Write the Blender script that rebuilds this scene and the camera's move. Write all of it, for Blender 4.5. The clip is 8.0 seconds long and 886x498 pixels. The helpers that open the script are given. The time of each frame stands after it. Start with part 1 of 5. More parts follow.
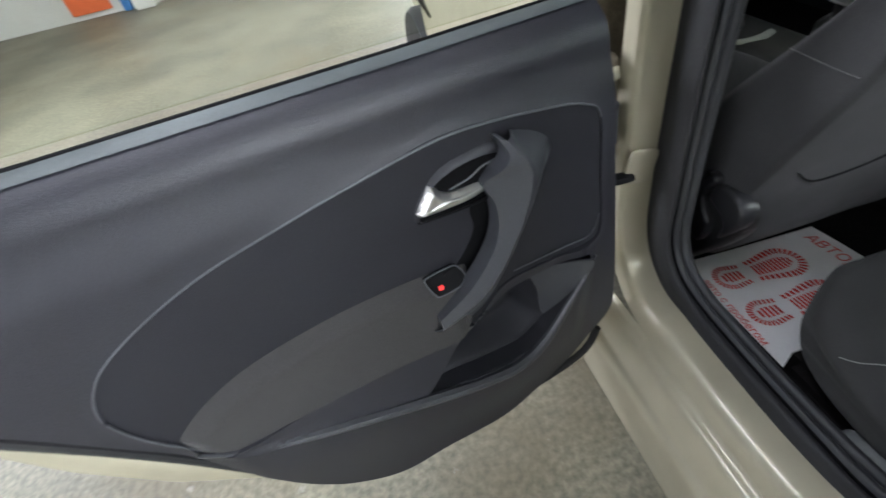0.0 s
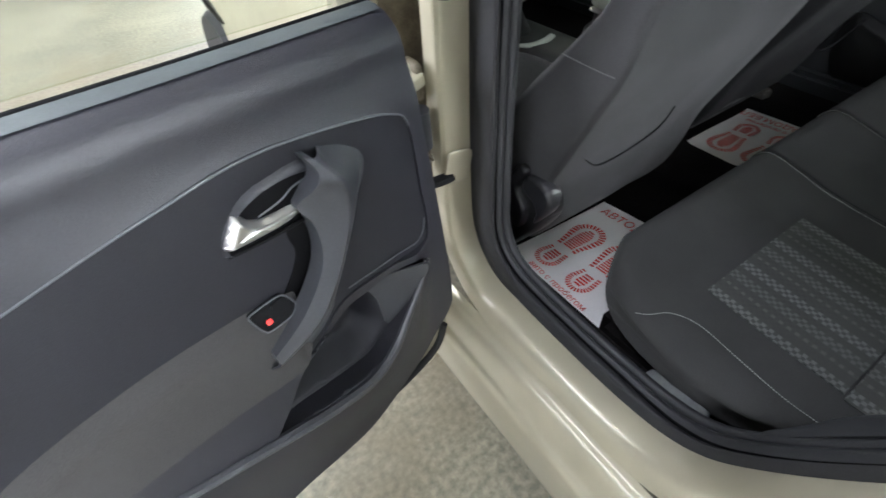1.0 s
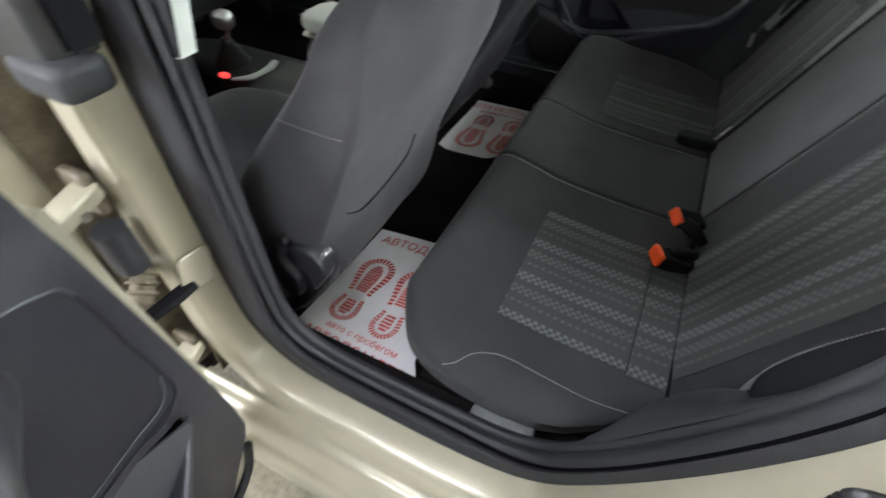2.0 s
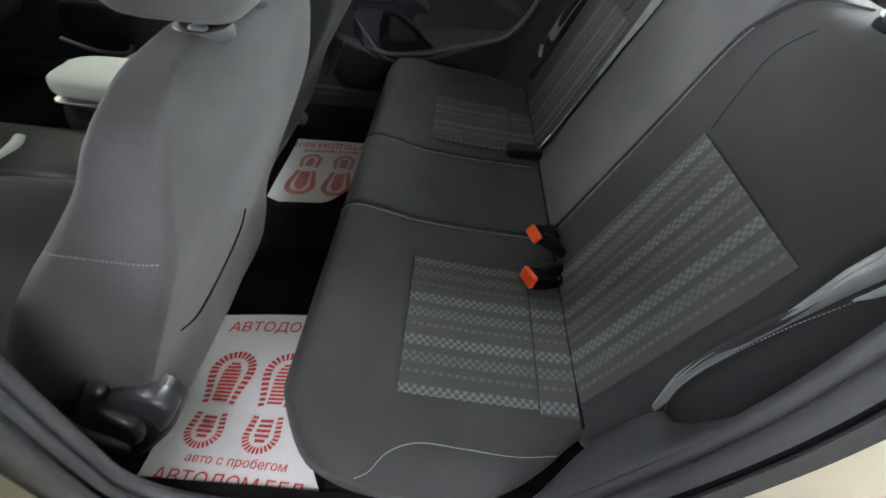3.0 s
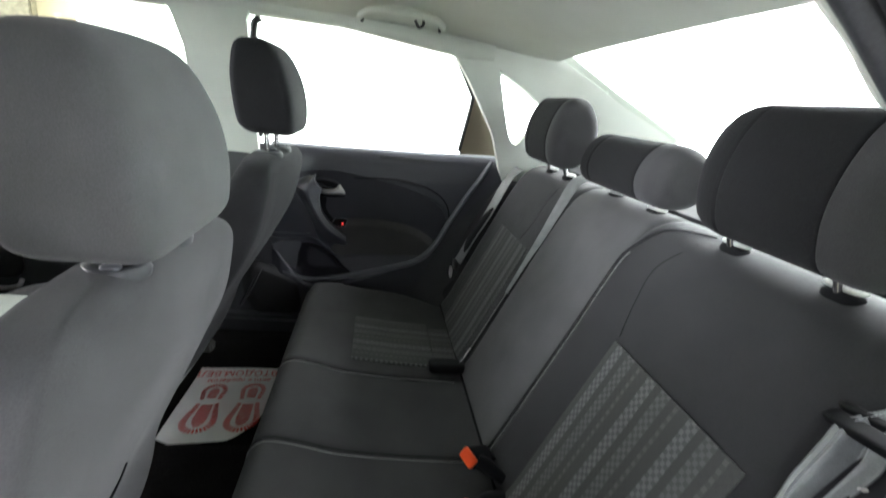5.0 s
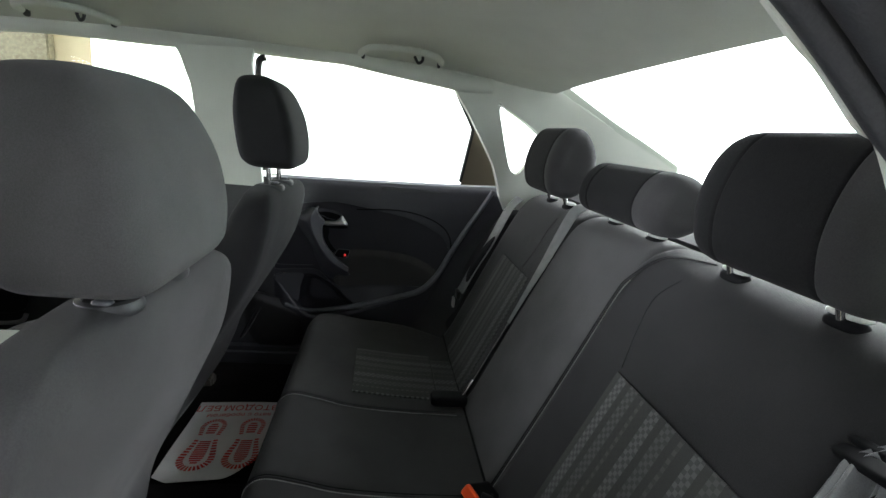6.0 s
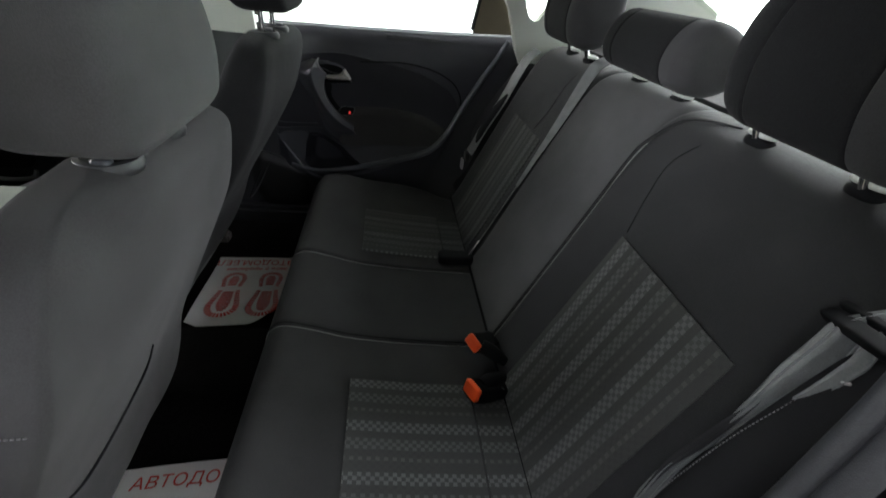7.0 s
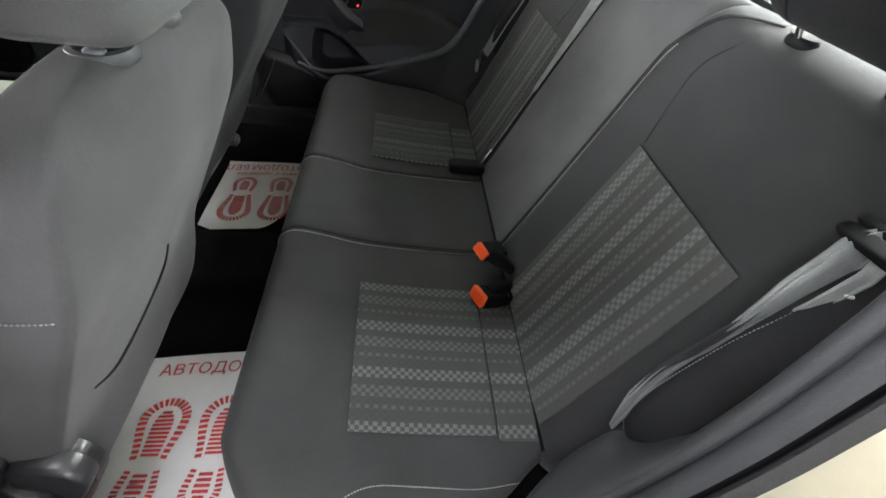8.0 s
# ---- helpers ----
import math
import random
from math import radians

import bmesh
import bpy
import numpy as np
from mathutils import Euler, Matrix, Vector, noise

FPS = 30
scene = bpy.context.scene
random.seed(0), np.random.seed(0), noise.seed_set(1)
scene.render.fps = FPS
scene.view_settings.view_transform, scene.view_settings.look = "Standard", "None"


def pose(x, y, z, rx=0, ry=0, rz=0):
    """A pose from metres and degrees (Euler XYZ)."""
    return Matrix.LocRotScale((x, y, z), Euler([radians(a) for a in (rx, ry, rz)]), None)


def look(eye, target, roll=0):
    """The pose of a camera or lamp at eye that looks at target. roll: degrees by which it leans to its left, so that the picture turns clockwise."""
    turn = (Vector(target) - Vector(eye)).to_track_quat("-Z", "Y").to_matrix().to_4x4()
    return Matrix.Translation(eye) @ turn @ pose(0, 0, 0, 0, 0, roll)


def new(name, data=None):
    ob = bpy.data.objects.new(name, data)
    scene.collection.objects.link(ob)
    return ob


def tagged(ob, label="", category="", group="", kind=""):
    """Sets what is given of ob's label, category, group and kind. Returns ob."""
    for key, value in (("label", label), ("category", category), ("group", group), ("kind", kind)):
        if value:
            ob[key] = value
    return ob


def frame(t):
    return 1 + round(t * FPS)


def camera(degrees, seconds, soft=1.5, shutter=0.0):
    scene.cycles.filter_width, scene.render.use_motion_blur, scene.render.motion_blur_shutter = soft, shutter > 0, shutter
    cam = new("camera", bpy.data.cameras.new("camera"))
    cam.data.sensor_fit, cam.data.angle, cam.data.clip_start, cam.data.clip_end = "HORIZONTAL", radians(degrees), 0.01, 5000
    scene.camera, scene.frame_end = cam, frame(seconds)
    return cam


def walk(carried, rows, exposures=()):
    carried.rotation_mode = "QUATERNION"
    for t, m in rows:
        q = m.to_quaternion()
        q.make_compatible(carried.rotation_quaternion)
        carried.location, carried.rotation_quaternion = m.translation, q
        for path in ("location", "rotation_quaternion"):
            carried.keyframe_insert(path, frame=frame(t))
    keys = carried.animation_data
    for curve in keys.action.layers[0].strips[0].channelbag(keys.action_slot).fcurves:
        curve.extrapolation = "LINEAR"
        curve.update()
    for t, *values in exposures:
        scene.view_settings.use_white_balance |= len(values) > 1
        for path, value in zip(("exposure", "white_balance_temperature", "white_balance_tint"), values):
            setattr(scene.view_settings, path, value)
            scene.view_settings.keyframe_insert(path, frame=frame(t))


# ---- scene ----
cam = camera(87.1, 8.0, shutter=0.35)
PATH = [
    (0, (-1.119, -0.293, 1.158), (-0.954, 1.169, -0.196), -12.8),
    (0.5, (-1.101, -0.29, 1.152), (-0.608, 1.06, -0.238), -8.5),
    (1, (-1.086, -0.284, 1.155), (-0.352, 0.924, -0.26), -4.2),
    (1.5, (-1.031, -0.261, 1.164), (-0.051, 0.736, -0.266), -1.9),
    (2, (-0.942, -0.223, 1.179), (0.304, 0.373, -0.267), 1.3),
    (2.2, (-0.915, -0.194, 1.181), (0.396, 0.22, -0.271), 3.5),
    (3.3, (-0.833, -0.144, 1.18), (0.661, -0.27, -0.144), 7.3),
    (3.5, (-0.833, -0.139, 1.178), (0.705, -0.304, -0.09), 7.9),
    (4, (-0.828, -0.13, 1.178), (0.807, -0.352, 0.048), 7.1),
    (4.5, (-0.824, -0.128, 1.174), (0.95, -0.422, 0.299), 7.8),
    (5, (-0.821, -0.132, 1.182), (1.064, -0.453, 0.595), 7.0),
    (5.2, (-0.822, -0.134, 1.184), (1.098, -0.442, 0.717), 6.7),
    (6.3, (-0.817, -0.147, 1.185), (1.103, -0.421, 0.695), 5.6),
    (6.5, (-0.814, -0.146, 1.188), (1.052, -0.415, 0.52), 5.8),
    (7, (-0.809, -0.149, 1.183), (0.89, -0.43, 0.167), 7.1),
    (7.5, (-0.807, -0.151, 1.178), (0.769, -0.434, -0.021), 8.0),
    (8, (-0.809, -0.154, 1.176), (0.668, -0.4, -0.149), 8.5),
]

EXPOSURES = [(0.0, 0.03, 6050), (1.0, 0.62, 6090), (2.0, 1.02, 6200), (3.3, 1.36, 6280), (4.5, 1.35, 6250), (5.2, 1.15, 6200), (6.3, 0.18, 6250), (6.9, 0.08, 6300), (7.3, 0.62, 6350), (7.7, 1.27, 6400), (8.0, 1.50, 6450)]
walk(cam, [(t, look(eye, target, roll)) for t, eye, target, roll in PATH], [(t, e, k, 15) for t, e, k in EXPOSURES])

# ---- light ----
world = bpy.data.worlds.new("garage_air")
scene.world = world
world.use_nodes = True
world.node_tree.nodes["Background"].inputs[0].default_value = (0.80, 0.90, 0.95, 1)
world.node_tree.nodes["Background"].inputs[1].default_value = 0.25


def area_lamp(name, eye, target, w, h, power, color):
    data = bpy.data.lights.new(name, "AREA")
    data.shape, data.size, data.size_y, data.energy, data.color = "RECTANGLE", w, h, power, color
    ob = new(name, data)
    ob.matrix_world = look(eye, target)
    return ob


# ceiling tubes of the garage, over the open side of the car and ahead of it
TUBES = [(-1.7, 0.45), (-2.2, 3.2), (-4.6, 4.6), (0.6, 4.6)]
for (tx, ty), power in zip(TUBES, (27, 36, 12, 12)):
    area_lamp("tube_lamp", (tx, ty, 3.28), (tx, ty, 0), 0.25, 1.6, power, (0.90, 0.94, 1.0))


# ---- materials ----
def material(name, color, rough=0.6, metal=0.0, grain=0.0, grain_scale=400.0, blotch=0.12, blotch_scale=6.0, bump=0.0, bump_scale=900.0,
             sheen=0.0, coat=0.0, spec=0.5, emit=0.0, wrinkle=0.0):
    m = bpy.data.materials.new(name)
    m.use_nodes = True
    nt = m.node_tree
    n, l = nt.nodes, nt.links
    b = n["Principled BSDF"]
    tc = n.new("ShaderNodeTexCoord")
    base = n.new("ShaderNodeRGB")
    base.outputs[0].default_value = (*color, 1)
    sock = base.outputs[0]
    for amount, sc, detail in ((blotch, blotch_scale, 4), (grain, grain_scale, 2)):
        if amount:
            tex = n.new("ShaderNodeTexNoise")
            tex.inputs["Scale"].default_value, tex.inputs["Detail"].default_value = sc, detail
            l.new(tc.outputs["Object"], tex.inputs["Vector"])
            ramp = n.new("ShaderNodeMapRange")
            ramp.inputs[1].default_value, ramp.inputs[2].default_value = 0.3, 0.7
            ramp.inputs[3].default_value, ramp.inputs[4].default_value = 1 - amount, 1 + amount
            l.new(tex.outputs[0], ramp.inputs[0])
            mul = n.new("ShaderNodeVectorMath")
            mul.operation = "SCALE"
            l.new(sock, mul.inputs[0])
            l.new(ramp.outputs[0], mul.inputs["Scale"])
            sock = mul.outputs[0]
    l.new(sock, b.inputs["Base Color"])
    b.inputs["Roughness"].default_value, b.inputs["Metallic"].default_value = rough, metal
    b.inputs["Specular IOR Level"].default_value = spec
    if sheen:
        b.inputs["Sheen Weight"].default_value, b.inputs["Sheen Roughness"].default_value = sheen, 0.4
    if coat:
        b.inputs["Coat Weight"].default_value, b.inputs["Coat Roughness"].default_value = coat, 0.14
    if bump:
        tex = n.new("ShaderNodeTexNoise")
        tex.inputs["Scale"].default_value, tex.inputs["Detail"].default_value = bump_scale, 2
        l.new(tc.outputs["Object"], tex.inputs["Vector"])
        bp = n.new("ShaderNodeBump")
        bp.inputs["Strength"].default_value, bp.inputs["Distance"].default_value = bump, 0.002
        l.new(tex.outputs[0], bp.inputs["Height"])
        if wrinkle:
            fold, soft_bump = n.new("ShaderNodeTexNoise"), n.new("ShaderNodeBump")
            fold.inputs["Scale"].default_value, fold.inputs["Detail"].default_value, fold.inputs["Distortion"].default_value = 9, 1.5, 0.2
            l.new(tc.outputs["Object"], fold.inputs["Vector"])
            soft_bump.inputs["Strength"].default_value, soft_bump.inputs["Distance"].default_value = wrinkle, 0.02
            l.new(fold.outputs[0], soft_bump.inputs["Height"])
            l.new(soft_bump.outputs[0], bp.inputs["Normal"])
        l.new(bp.outputs[0], b.inputs["Normal"])
    if emit:
        b.inputs["Emission Color"].default_value = (*color, 1)
        b.inputs["Emission Strength"].default_value = emit
    return m


def glass(name, tint, gloss):
    m = bpy.data.materials.new(name)
    m.use_nodes = True
    nt = m.node_tree
    nt.nodes.remove(nt.nodes["Principled BSDF"])
    tr, gl, mix = nt.nodes.new("ShaderNodeBsdfTransparent"), nt.nodes.new("ShaderNodeBsdfGlossy"), nt.nodes.new("ShaderNodeMixShader")
    tr.inputs[0].default_value = (*tint, 1)
    gl.inputs["Roughness"].default_value = 0.02
    mix.inputs[0].default_value = gloss
    nt.links.new(tr.outputs[0], mix.inputs[1])
    nt.links.new(gl.outputs[0], mix.inputs[2])
    nt.links.new(mix.outputs[0], nt.nodes["Material Output"].inputs[0])
    return m


def pattern_cloth(name, up_axis, slope, solid):
    """Dark woven cloth whose bands of small checks repeat over x: three rows of pale checks, three of olive, one of brown.
    The checks run along the other axis; solid: how far a band's ground takes its colour too."""
    m = material(name, (0.050, 0.051, 0.050), 0.9, spec=0.15, grain=0.14, grain_scale=700, blotch=0.14, bump=0.3, bump_scale=1500, sheen=0.08)
    n, l = m.node_tree.nodes, m.node_tree.links
    cell = 0.0855 / 14

    def math_node(op, a, b=None, c=None):
        k = n.new("ShaderNodeMath")
        k.operation = op
        for i, v in enumerate((a, b, c)):
            if isinstance(v, (int, float)):
                k.inputs[i].default_value = v
            elif v is not None:
                l.new(v, k.inputs[i])
        return k.outputs[0]

    tc, sep = n.new("ShaderNodeTexCoord"), n.new("ShaderNodeSeparateXYZ")
    l.new(tc.outputs["Object"], sep.inputs[0])
    warp = n.new("ShaderNodeTexNoise")
    warp.inputs["Scale"].default_value = 18
    l.new(tc.outputs["Object"], warp.inputs["Vector"])
    drift = math_node("MULTIPLY_ADD", warp.outputs[0], 0.5, -0.25)
    rows = math_node("ADD", math_node("MULTIPLY_ADD", sep.outputs["X"], -1 / cell, 196 - 0.2378 / cell), drift)
    cols = math_node("ADD", math_node("MULTIPLY_ADD", sep.outputs[up_axis], slope / cell, 300.0), drift)
    comb, chk = n.new("ShaderNodeCombineXYZ"), n.new("ShaderNodeTexChecker")
    l.new(rows, comb.inputs[0])
    l.new(cols, comb.inputs[1])
    comb.inputs[2].default_value = 0.5
    chk.inputs["Scale"].default_value = 1.0
    l.new(comb.outputs[0], chk.inputs["Vector"])
    ramp = n.new("ShaderNodeValToRGB")
    ramp.color_ramp.interpolation = "CONSTANT"
    pale, olive, brown, ground = (0.118, 0.124, 0.121), (0.092, 0.096, 0.092), (0.085, 0.085, 0.080), (0.053, 0.054, 0.052)
    stops = [(0.0, pale), (3 / 14, ground), (5 / 14, olive), (8 / 14, ground), (10 / 14, brown), (11 / 14, ground)]
    el = ramp.color_ramp.elements
    while len(el) < len(stops):
        el.new(0.5)
    for e, (p, v) in zip(el, stops):
        e.position, e.color = p, (*v, 1)
    l.new(math_node("FRACT", math_node("DIVIDE", rows, 14.0)), ramp.inputs[0])
    wear = n.new("ShaderNodeTexNoise")
    wear.inputs["Scale"].default_value = 30
    l.new(tc.outputs["Object"], wear.inputs["Vector"])
    mask = math_node("MULTIPLY_ADD", chk.outputs["Fac"], 1 - solid, solid)
    mask = math_node("MULTIPLY", mask, math_node("MULTIPLY_ADD", wear.outputs[0], 0.7, 0.6))
    mix = n.new("ShaderNodeMix")
    mix.data_type, mix.clamp_factor = "RGBA", True
    l.new(mask, mix.inputs[0])
    b = n["Principled BSDF"]
    l.new(b.inputs["Base Color"].links[0].from_socket, mix.inputs[6])
    l.new(ramp.outputs[0], mix.inputs[7])
    l.new(mix.outputs[2], b.inputs["Base Color"])
    return m


M_CLOTH = material("seat_cloth", (0.050, 0.0495, 0.051), 0.92, grain=0.10, grain_scale=700, blotch=0.13, blotch_scale=9, bump=0.30, bump_scale=1400, sheen=0.06, spec=0.15, wrinkle=0.12)
M_CLOTH_DARK = material("dark_seat_cloth", (0.0255, 0.0255, 0.0265), 0.92, grain=0.10, grain_scale=700, blotch=0.16, blotch_scale=9, bump=0.30, bump_scale=1400, sheen=0.18, spec=0.15, wrinkle=0.12)
# also puts shade into the headrests and the passenger seat
M_CLOTH_BLACK_SHADE = material("black_and_shaded_cloth", (0.015, 0.015, 0.016), 0.92, grain=0.25, grain_scale=900, blotch=0.12, blotch_scale=9, bump=0.30, bump_scale=1400, sheen=0.03, spec=0.1)
M_CLOTH_MID = material("light_seat_cloth", (0.074, 0.074, 0.075), 0.9, grain=0.10, grain_scale=700, blotch=0.13, blotch_scale=9, bump=0.30, bump_scale=1400, sheen=0.08, spec=0.15, wrinkle=0.12)
M_CLOTH_SEAT = material("cushion_cloth", (0.040, 0.040, 0.040), 0.92, grain=0.10, grain_scale=700, blotch=0.14, blotch_scale=9, bump=0.30, bump_scale=1400, sheen=0.06, spec=0.15, wrinkle=0.12)
M_PAT_SEAT = pattern_cloth("checked_cloth", "Y", 1.0, 0.10)
M_PAT_BACK = pattern_cloth("checked_back_cloth", "Z", 1.085, 0.35)
M_STITCH = material("stitch_thread", (0.17, 0.17, 0.17), 0.8)
M_THREAD = material("pale_thread", (0.30, 0.30, 0.29), 0.8)
M_PLASTIC = material("door_plastic", (0.0235, 0.0235, 0.0305), 0.46, grain=0.14, grain_scale=600, blotch=0.08, bump=0.22, bump_scale=700)
M_INSET = material("inset_plastic", (0.0175, 0.0175, 0.0235), 0.56, grain=0.12, grain_scale=600, blotch=0.08, bump=0.25, bump_scale=900, spec=0.4)
M_PAD = material("armrest_cloth", (0.050, 0.048, 0.048), 0.9, grain=0.22, grain_scale=1000, blotch=0.10, bump=0.3, bump_scale=1500, sheen=0.2, spec=0.2)
M_SOFT = material("satin_grey_plastic", (0.085, 0.090, 0.100), 0.42, grain=0.06, blotch=0.08, bump=0.06, bump_scale=700)
# door plastic again, paler: holds the light on pull, rim and facet
M_PLASTIC_LIT = material("lit_door_plastic", (0.050, 0.052, 0.060), 0.40, grain=0.08, blotch=0.08, bump=0.10, bump_scale=700)
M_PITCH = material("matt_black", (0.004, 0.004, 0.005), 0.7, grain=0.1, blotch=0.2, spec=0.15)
# pale tone that paints the light along the rolled top of the door
M_WAIST_SHEEN = material("waist_sheen_grey", (0.085, 0.098, 0.102), 0.42, grain=0.08, grain_scale=500, blotch=0.1, bump=0.1)
M_BLACK = material("black_plastic", (0.012, 0.012, 0.012), 0.38, grain=0.1, blotch=0.2)
M_TRIM = material("charcoal_trim", (0.032, 0.033, 0.036), 0.5, grain=0.12, grain_scale=500, blotch=0.12, bump=0.15, bump_scale=800, spec=0.4)
M_COVER = material("recliner_plastic", (0.018, 0.018, 0.020), 0.34, grain=0.1, blotch=0.1, bump=0.08)
M_RUBBER = material("seal_rubber", (0.022, 0.022, 0.024), 0.62, grain=0.15, blotch=0.2, bump=0.1, spec=0.35)
M_CARPET = material("carpet", (0.011, 0.010, 0.010), 1.0, grain=0.5, grain_scale=500, blotch=0.3, bump=0.8, bump_scale=700, spec=0.03)
M_GOLD = material("gold_paint", (0.47, 0.435, 0.325), 0.38, metal=0.3, grain=0.08, grain_scale=3000, blotch=0.06, blotch_scale=12, coat=0.8)
# gold darkened for dirt and for the shade of the door gap
M_GOLD_DIRT_SHADE = material("dirty_shaded_jamb", (0.135, 0.112, 0.076), 0.55, metal=0.2, grain=0.15, grain_scale=300, blotch=0.45, blotch_scale=30)
M_CREAM = material("cream_headliner", (0.60, 0.63, 0.58), 0.9, grain=0.06, grain_scale=900, blotch=0.05, bump=0.2, bump_scale=1500)
M_BEIGE_DARK = material("brown_sail_trim", (0.20, 0.17, 0.12), 0.7)
M_CHROME = material("chrome", (0.80, 0.80, 0.80), 0.12, metal=1.0, blotch=0.03)
M_SILVER = material("satin_silver", (0.62, 0.61, 0.60), 0.30, metal=0.9, blotch=0.05)
M_RED = material("red_lamp", (1.0, 0.06, 0.05), 0.4, emit=0.7, blotch=0)
M_ORANGE = material("orange_button", (0.92, 0.095, 0.012), 0.45, blotch=0.08)
M_VINYL = material("bolster_vinyl", (0.013, 0.013, 0.014), 0.75, grain=0.08, grain_scale=500, blotch=0.12, bump=0.18, bump_scale=500, spec=0.15)
M_STRAP = material("grey_strap", (0.155, 0.163, 0.163), 0.42, grain=0.10, grain_scale=700, blotch=0.15, blotch_scale=60, bump=0.3, bump_scale=900, sheen=0.2)
M_PAPER = material("white_paper", (0.80, 0.80, 0.80), 0.75, grain=0.03, blotch=0.06, blotch_scale=10, bump=0.08, bump_scale=40)
M_PRINT = material("red_print", (0.62, 0.06, 0.05), 0.8, grain=0.25, grain_scale=500, blotch=0.2, blotch_scale=50)
M_GREY_LIGHT = material("light_grey_cloth", (0.46, 0.48, 0.45), 0.85, grain=0.1, bump=0.2)
M_WALL = material("white_wall", (0.72, 0.71, 0.68), 0.8, grain=0.05, grain_scale=60, blotch=0.08, blotch_scale=1.5)
M_WALL_GREY = material("grey_wall", (0.33, 0.33, 0.32), 0.8, grain=0.05, grain_scale=60, blotch=0.1, blotch_scale=1.5)
M_WALL_DARK = material("dark_wall", (0.10, 0.10, 0.10), 0.8, grain=0.05, grain_scale=60, blotch=0.1, blotch_scale=1.5)
M_BEIGE = material("beige_wall", (0.62, 0.52, 0.38), 0.8, grain=0.05, grain_scale=60, blotch=0.1, blotch_scale=2)
M_SIGN = material("orange_sign", (0.80, 0.16, 0.05), 0.5)
M_BLUE = material("blue_paint", (0.06, 0.22, 0.55), 0.5)
M_YELLOW = material("yellow_paint", (0.75, 0.55, 0.08), 0.5)
M_DAY = material("daylight", (0.95, 1.0, 1.0), 0.9, emit=1.6, blotch=0)
M_GLOW_WEST = material("west_glow", (0.95, 0.98, 1.0), 0.9, emit=14.0, blotch=0)
M_GLOW_SIDE = material("side_glow", (0.95, 0.98, 1.0), 0.9, emit=3.5, blotch=0)
M_GLOW_FRONT = material("front_glow", (0.95, 0.98, 1.0), 0.9, emit=22.0, blotch=0)
M_GLOW_TOP = material("skylight", (0.97, 1.0, 0.98), 0.9, emit=40.0, blotch=0)
M_GLASS = glass("side_glass", (0.88, 0.92, 0.85), 0.004)
M_GLASS_REAR = glass("rear_glass", (0.92, 0.95, 0.92), 0.05)
M_TUBE = material("tube_white", (1.0, 0.98, 0.9), 0.6, emit=6.0, blotch=0)
M_STEEL = material("steel", (0.35, 0.33, 0.30), 0.4, metal=0.9, blotch=0.3, blotch_scale=50)
M_BRONZE = material("dusty_bracket", (0.22, 0.19, 0.14), 0.5, metal=0.3, blotch=0.35, blotch_scale=40)

# stained concrete of the garage floor
M_FLOOR = material("garage_concrete", (0.190, 0.177, 0.128), 0.52, grain=0.34, grain_scale=55, blotch=0.30, blotch_scale=1.4, bump=0.12, bump_scale=30)


def stains(m, color, scale, lo, hi):
    """Lay irregular stains of one colour over a material."""
    n, l = m.node_tree.nodes, m.node_tree.links
    tc, tex, ramp, mix = n.new("ShaderNodeTexCoord"), n.new("ShaderNodeTexNoise"), n.new("ShaderNodeMapRange"), n.new("ShaderNodeMix")
    tex.inputs["Scale"].default_value, tex.inputs["Detail"].default_value, tex.inputs["Roughness"].default_value = scale, 6, 0.65
    l.new(tc.outputs["Object"], tex.inputs["Vector"])
    ramp.inputs[1].default_value, ramp.inputs[2].default_value, ramp.inputs[4].default_value = lo, hi, 0.75
    l.new(tex.outputs[0], ramp.inputs[0])
    mix.data_type = "RGBA"
    l.new(ramp.outputs[0], mix.inputs[0])
    b = n["Principled BSDF"]
    l.new(b.inputs["Base Color"].links[0].from_socket, mix.inputs[6])
    mix.inputs[7].default_value = (*color, 1)
    l.new(mix.outputs[2], b.inputs["Base Color"])


stains(M_FLOOR, (0.155, 0.125, 0.075), 1.1, 0.50, 0.68)
stains(M_FLOOR, (0.34, 0.33, 0.28), 9.0, 0.66, 0.72)
stains(M_FLOOR, (0.07, 0.062, 0.05), 5.0, 0.64, 0.74)



# ---- mesh tools ----
def mesh_of(verts, faces, smooth=True):
    me = bpy.data.meshes.new("m")
    me.from_pydata([tuple(map(float, v)) for v in verts], [], faces)
    if smooth:
        me.polygons.foreach_set("use_smooth", [True] * len(me.polygons))
    me.update()
    return me


def tidy(me, sharp=0.7):
    """Recalculate normals and mark edges over the given angle sharp."""
    bm = bmesh.new()
    bm.from_mesh(me)
    bmesh.ops.remove_doubles(bm, verts=bm.verts, dist=1e-5)
    bmesh.ops.recalc_face_normals(bm, faces=bm.faces)
    for e in bm.edges:
        e.smooth = not (len(e.link_faces) == 2 and e.calc_face_angle(0) > sharp)
    bm.to_mesh(me)
    bm.free()
    return me


def part(name, me, mat, parent=None, label=""):
    if isinstance(me, bmesh.types.BMesh):
        bm, me = me, bpy.data.meshes.new(name)
        bm.to_mesh(me)
        bm.free()
    me.name = name
    me.materials.clear()
    me.materials.append(mat)
    ob = new(name, me)
    if parent is not None:
        ob.parent = parent
    if label:
        ob["label"] = label
    return ob


def thing(name, label, category, group="", kind="", at=(0, 0, 0)):
    ob = new(name)
    ob.empty_display_size = 0.05
    return tagged(ob, label, category, group, kind)


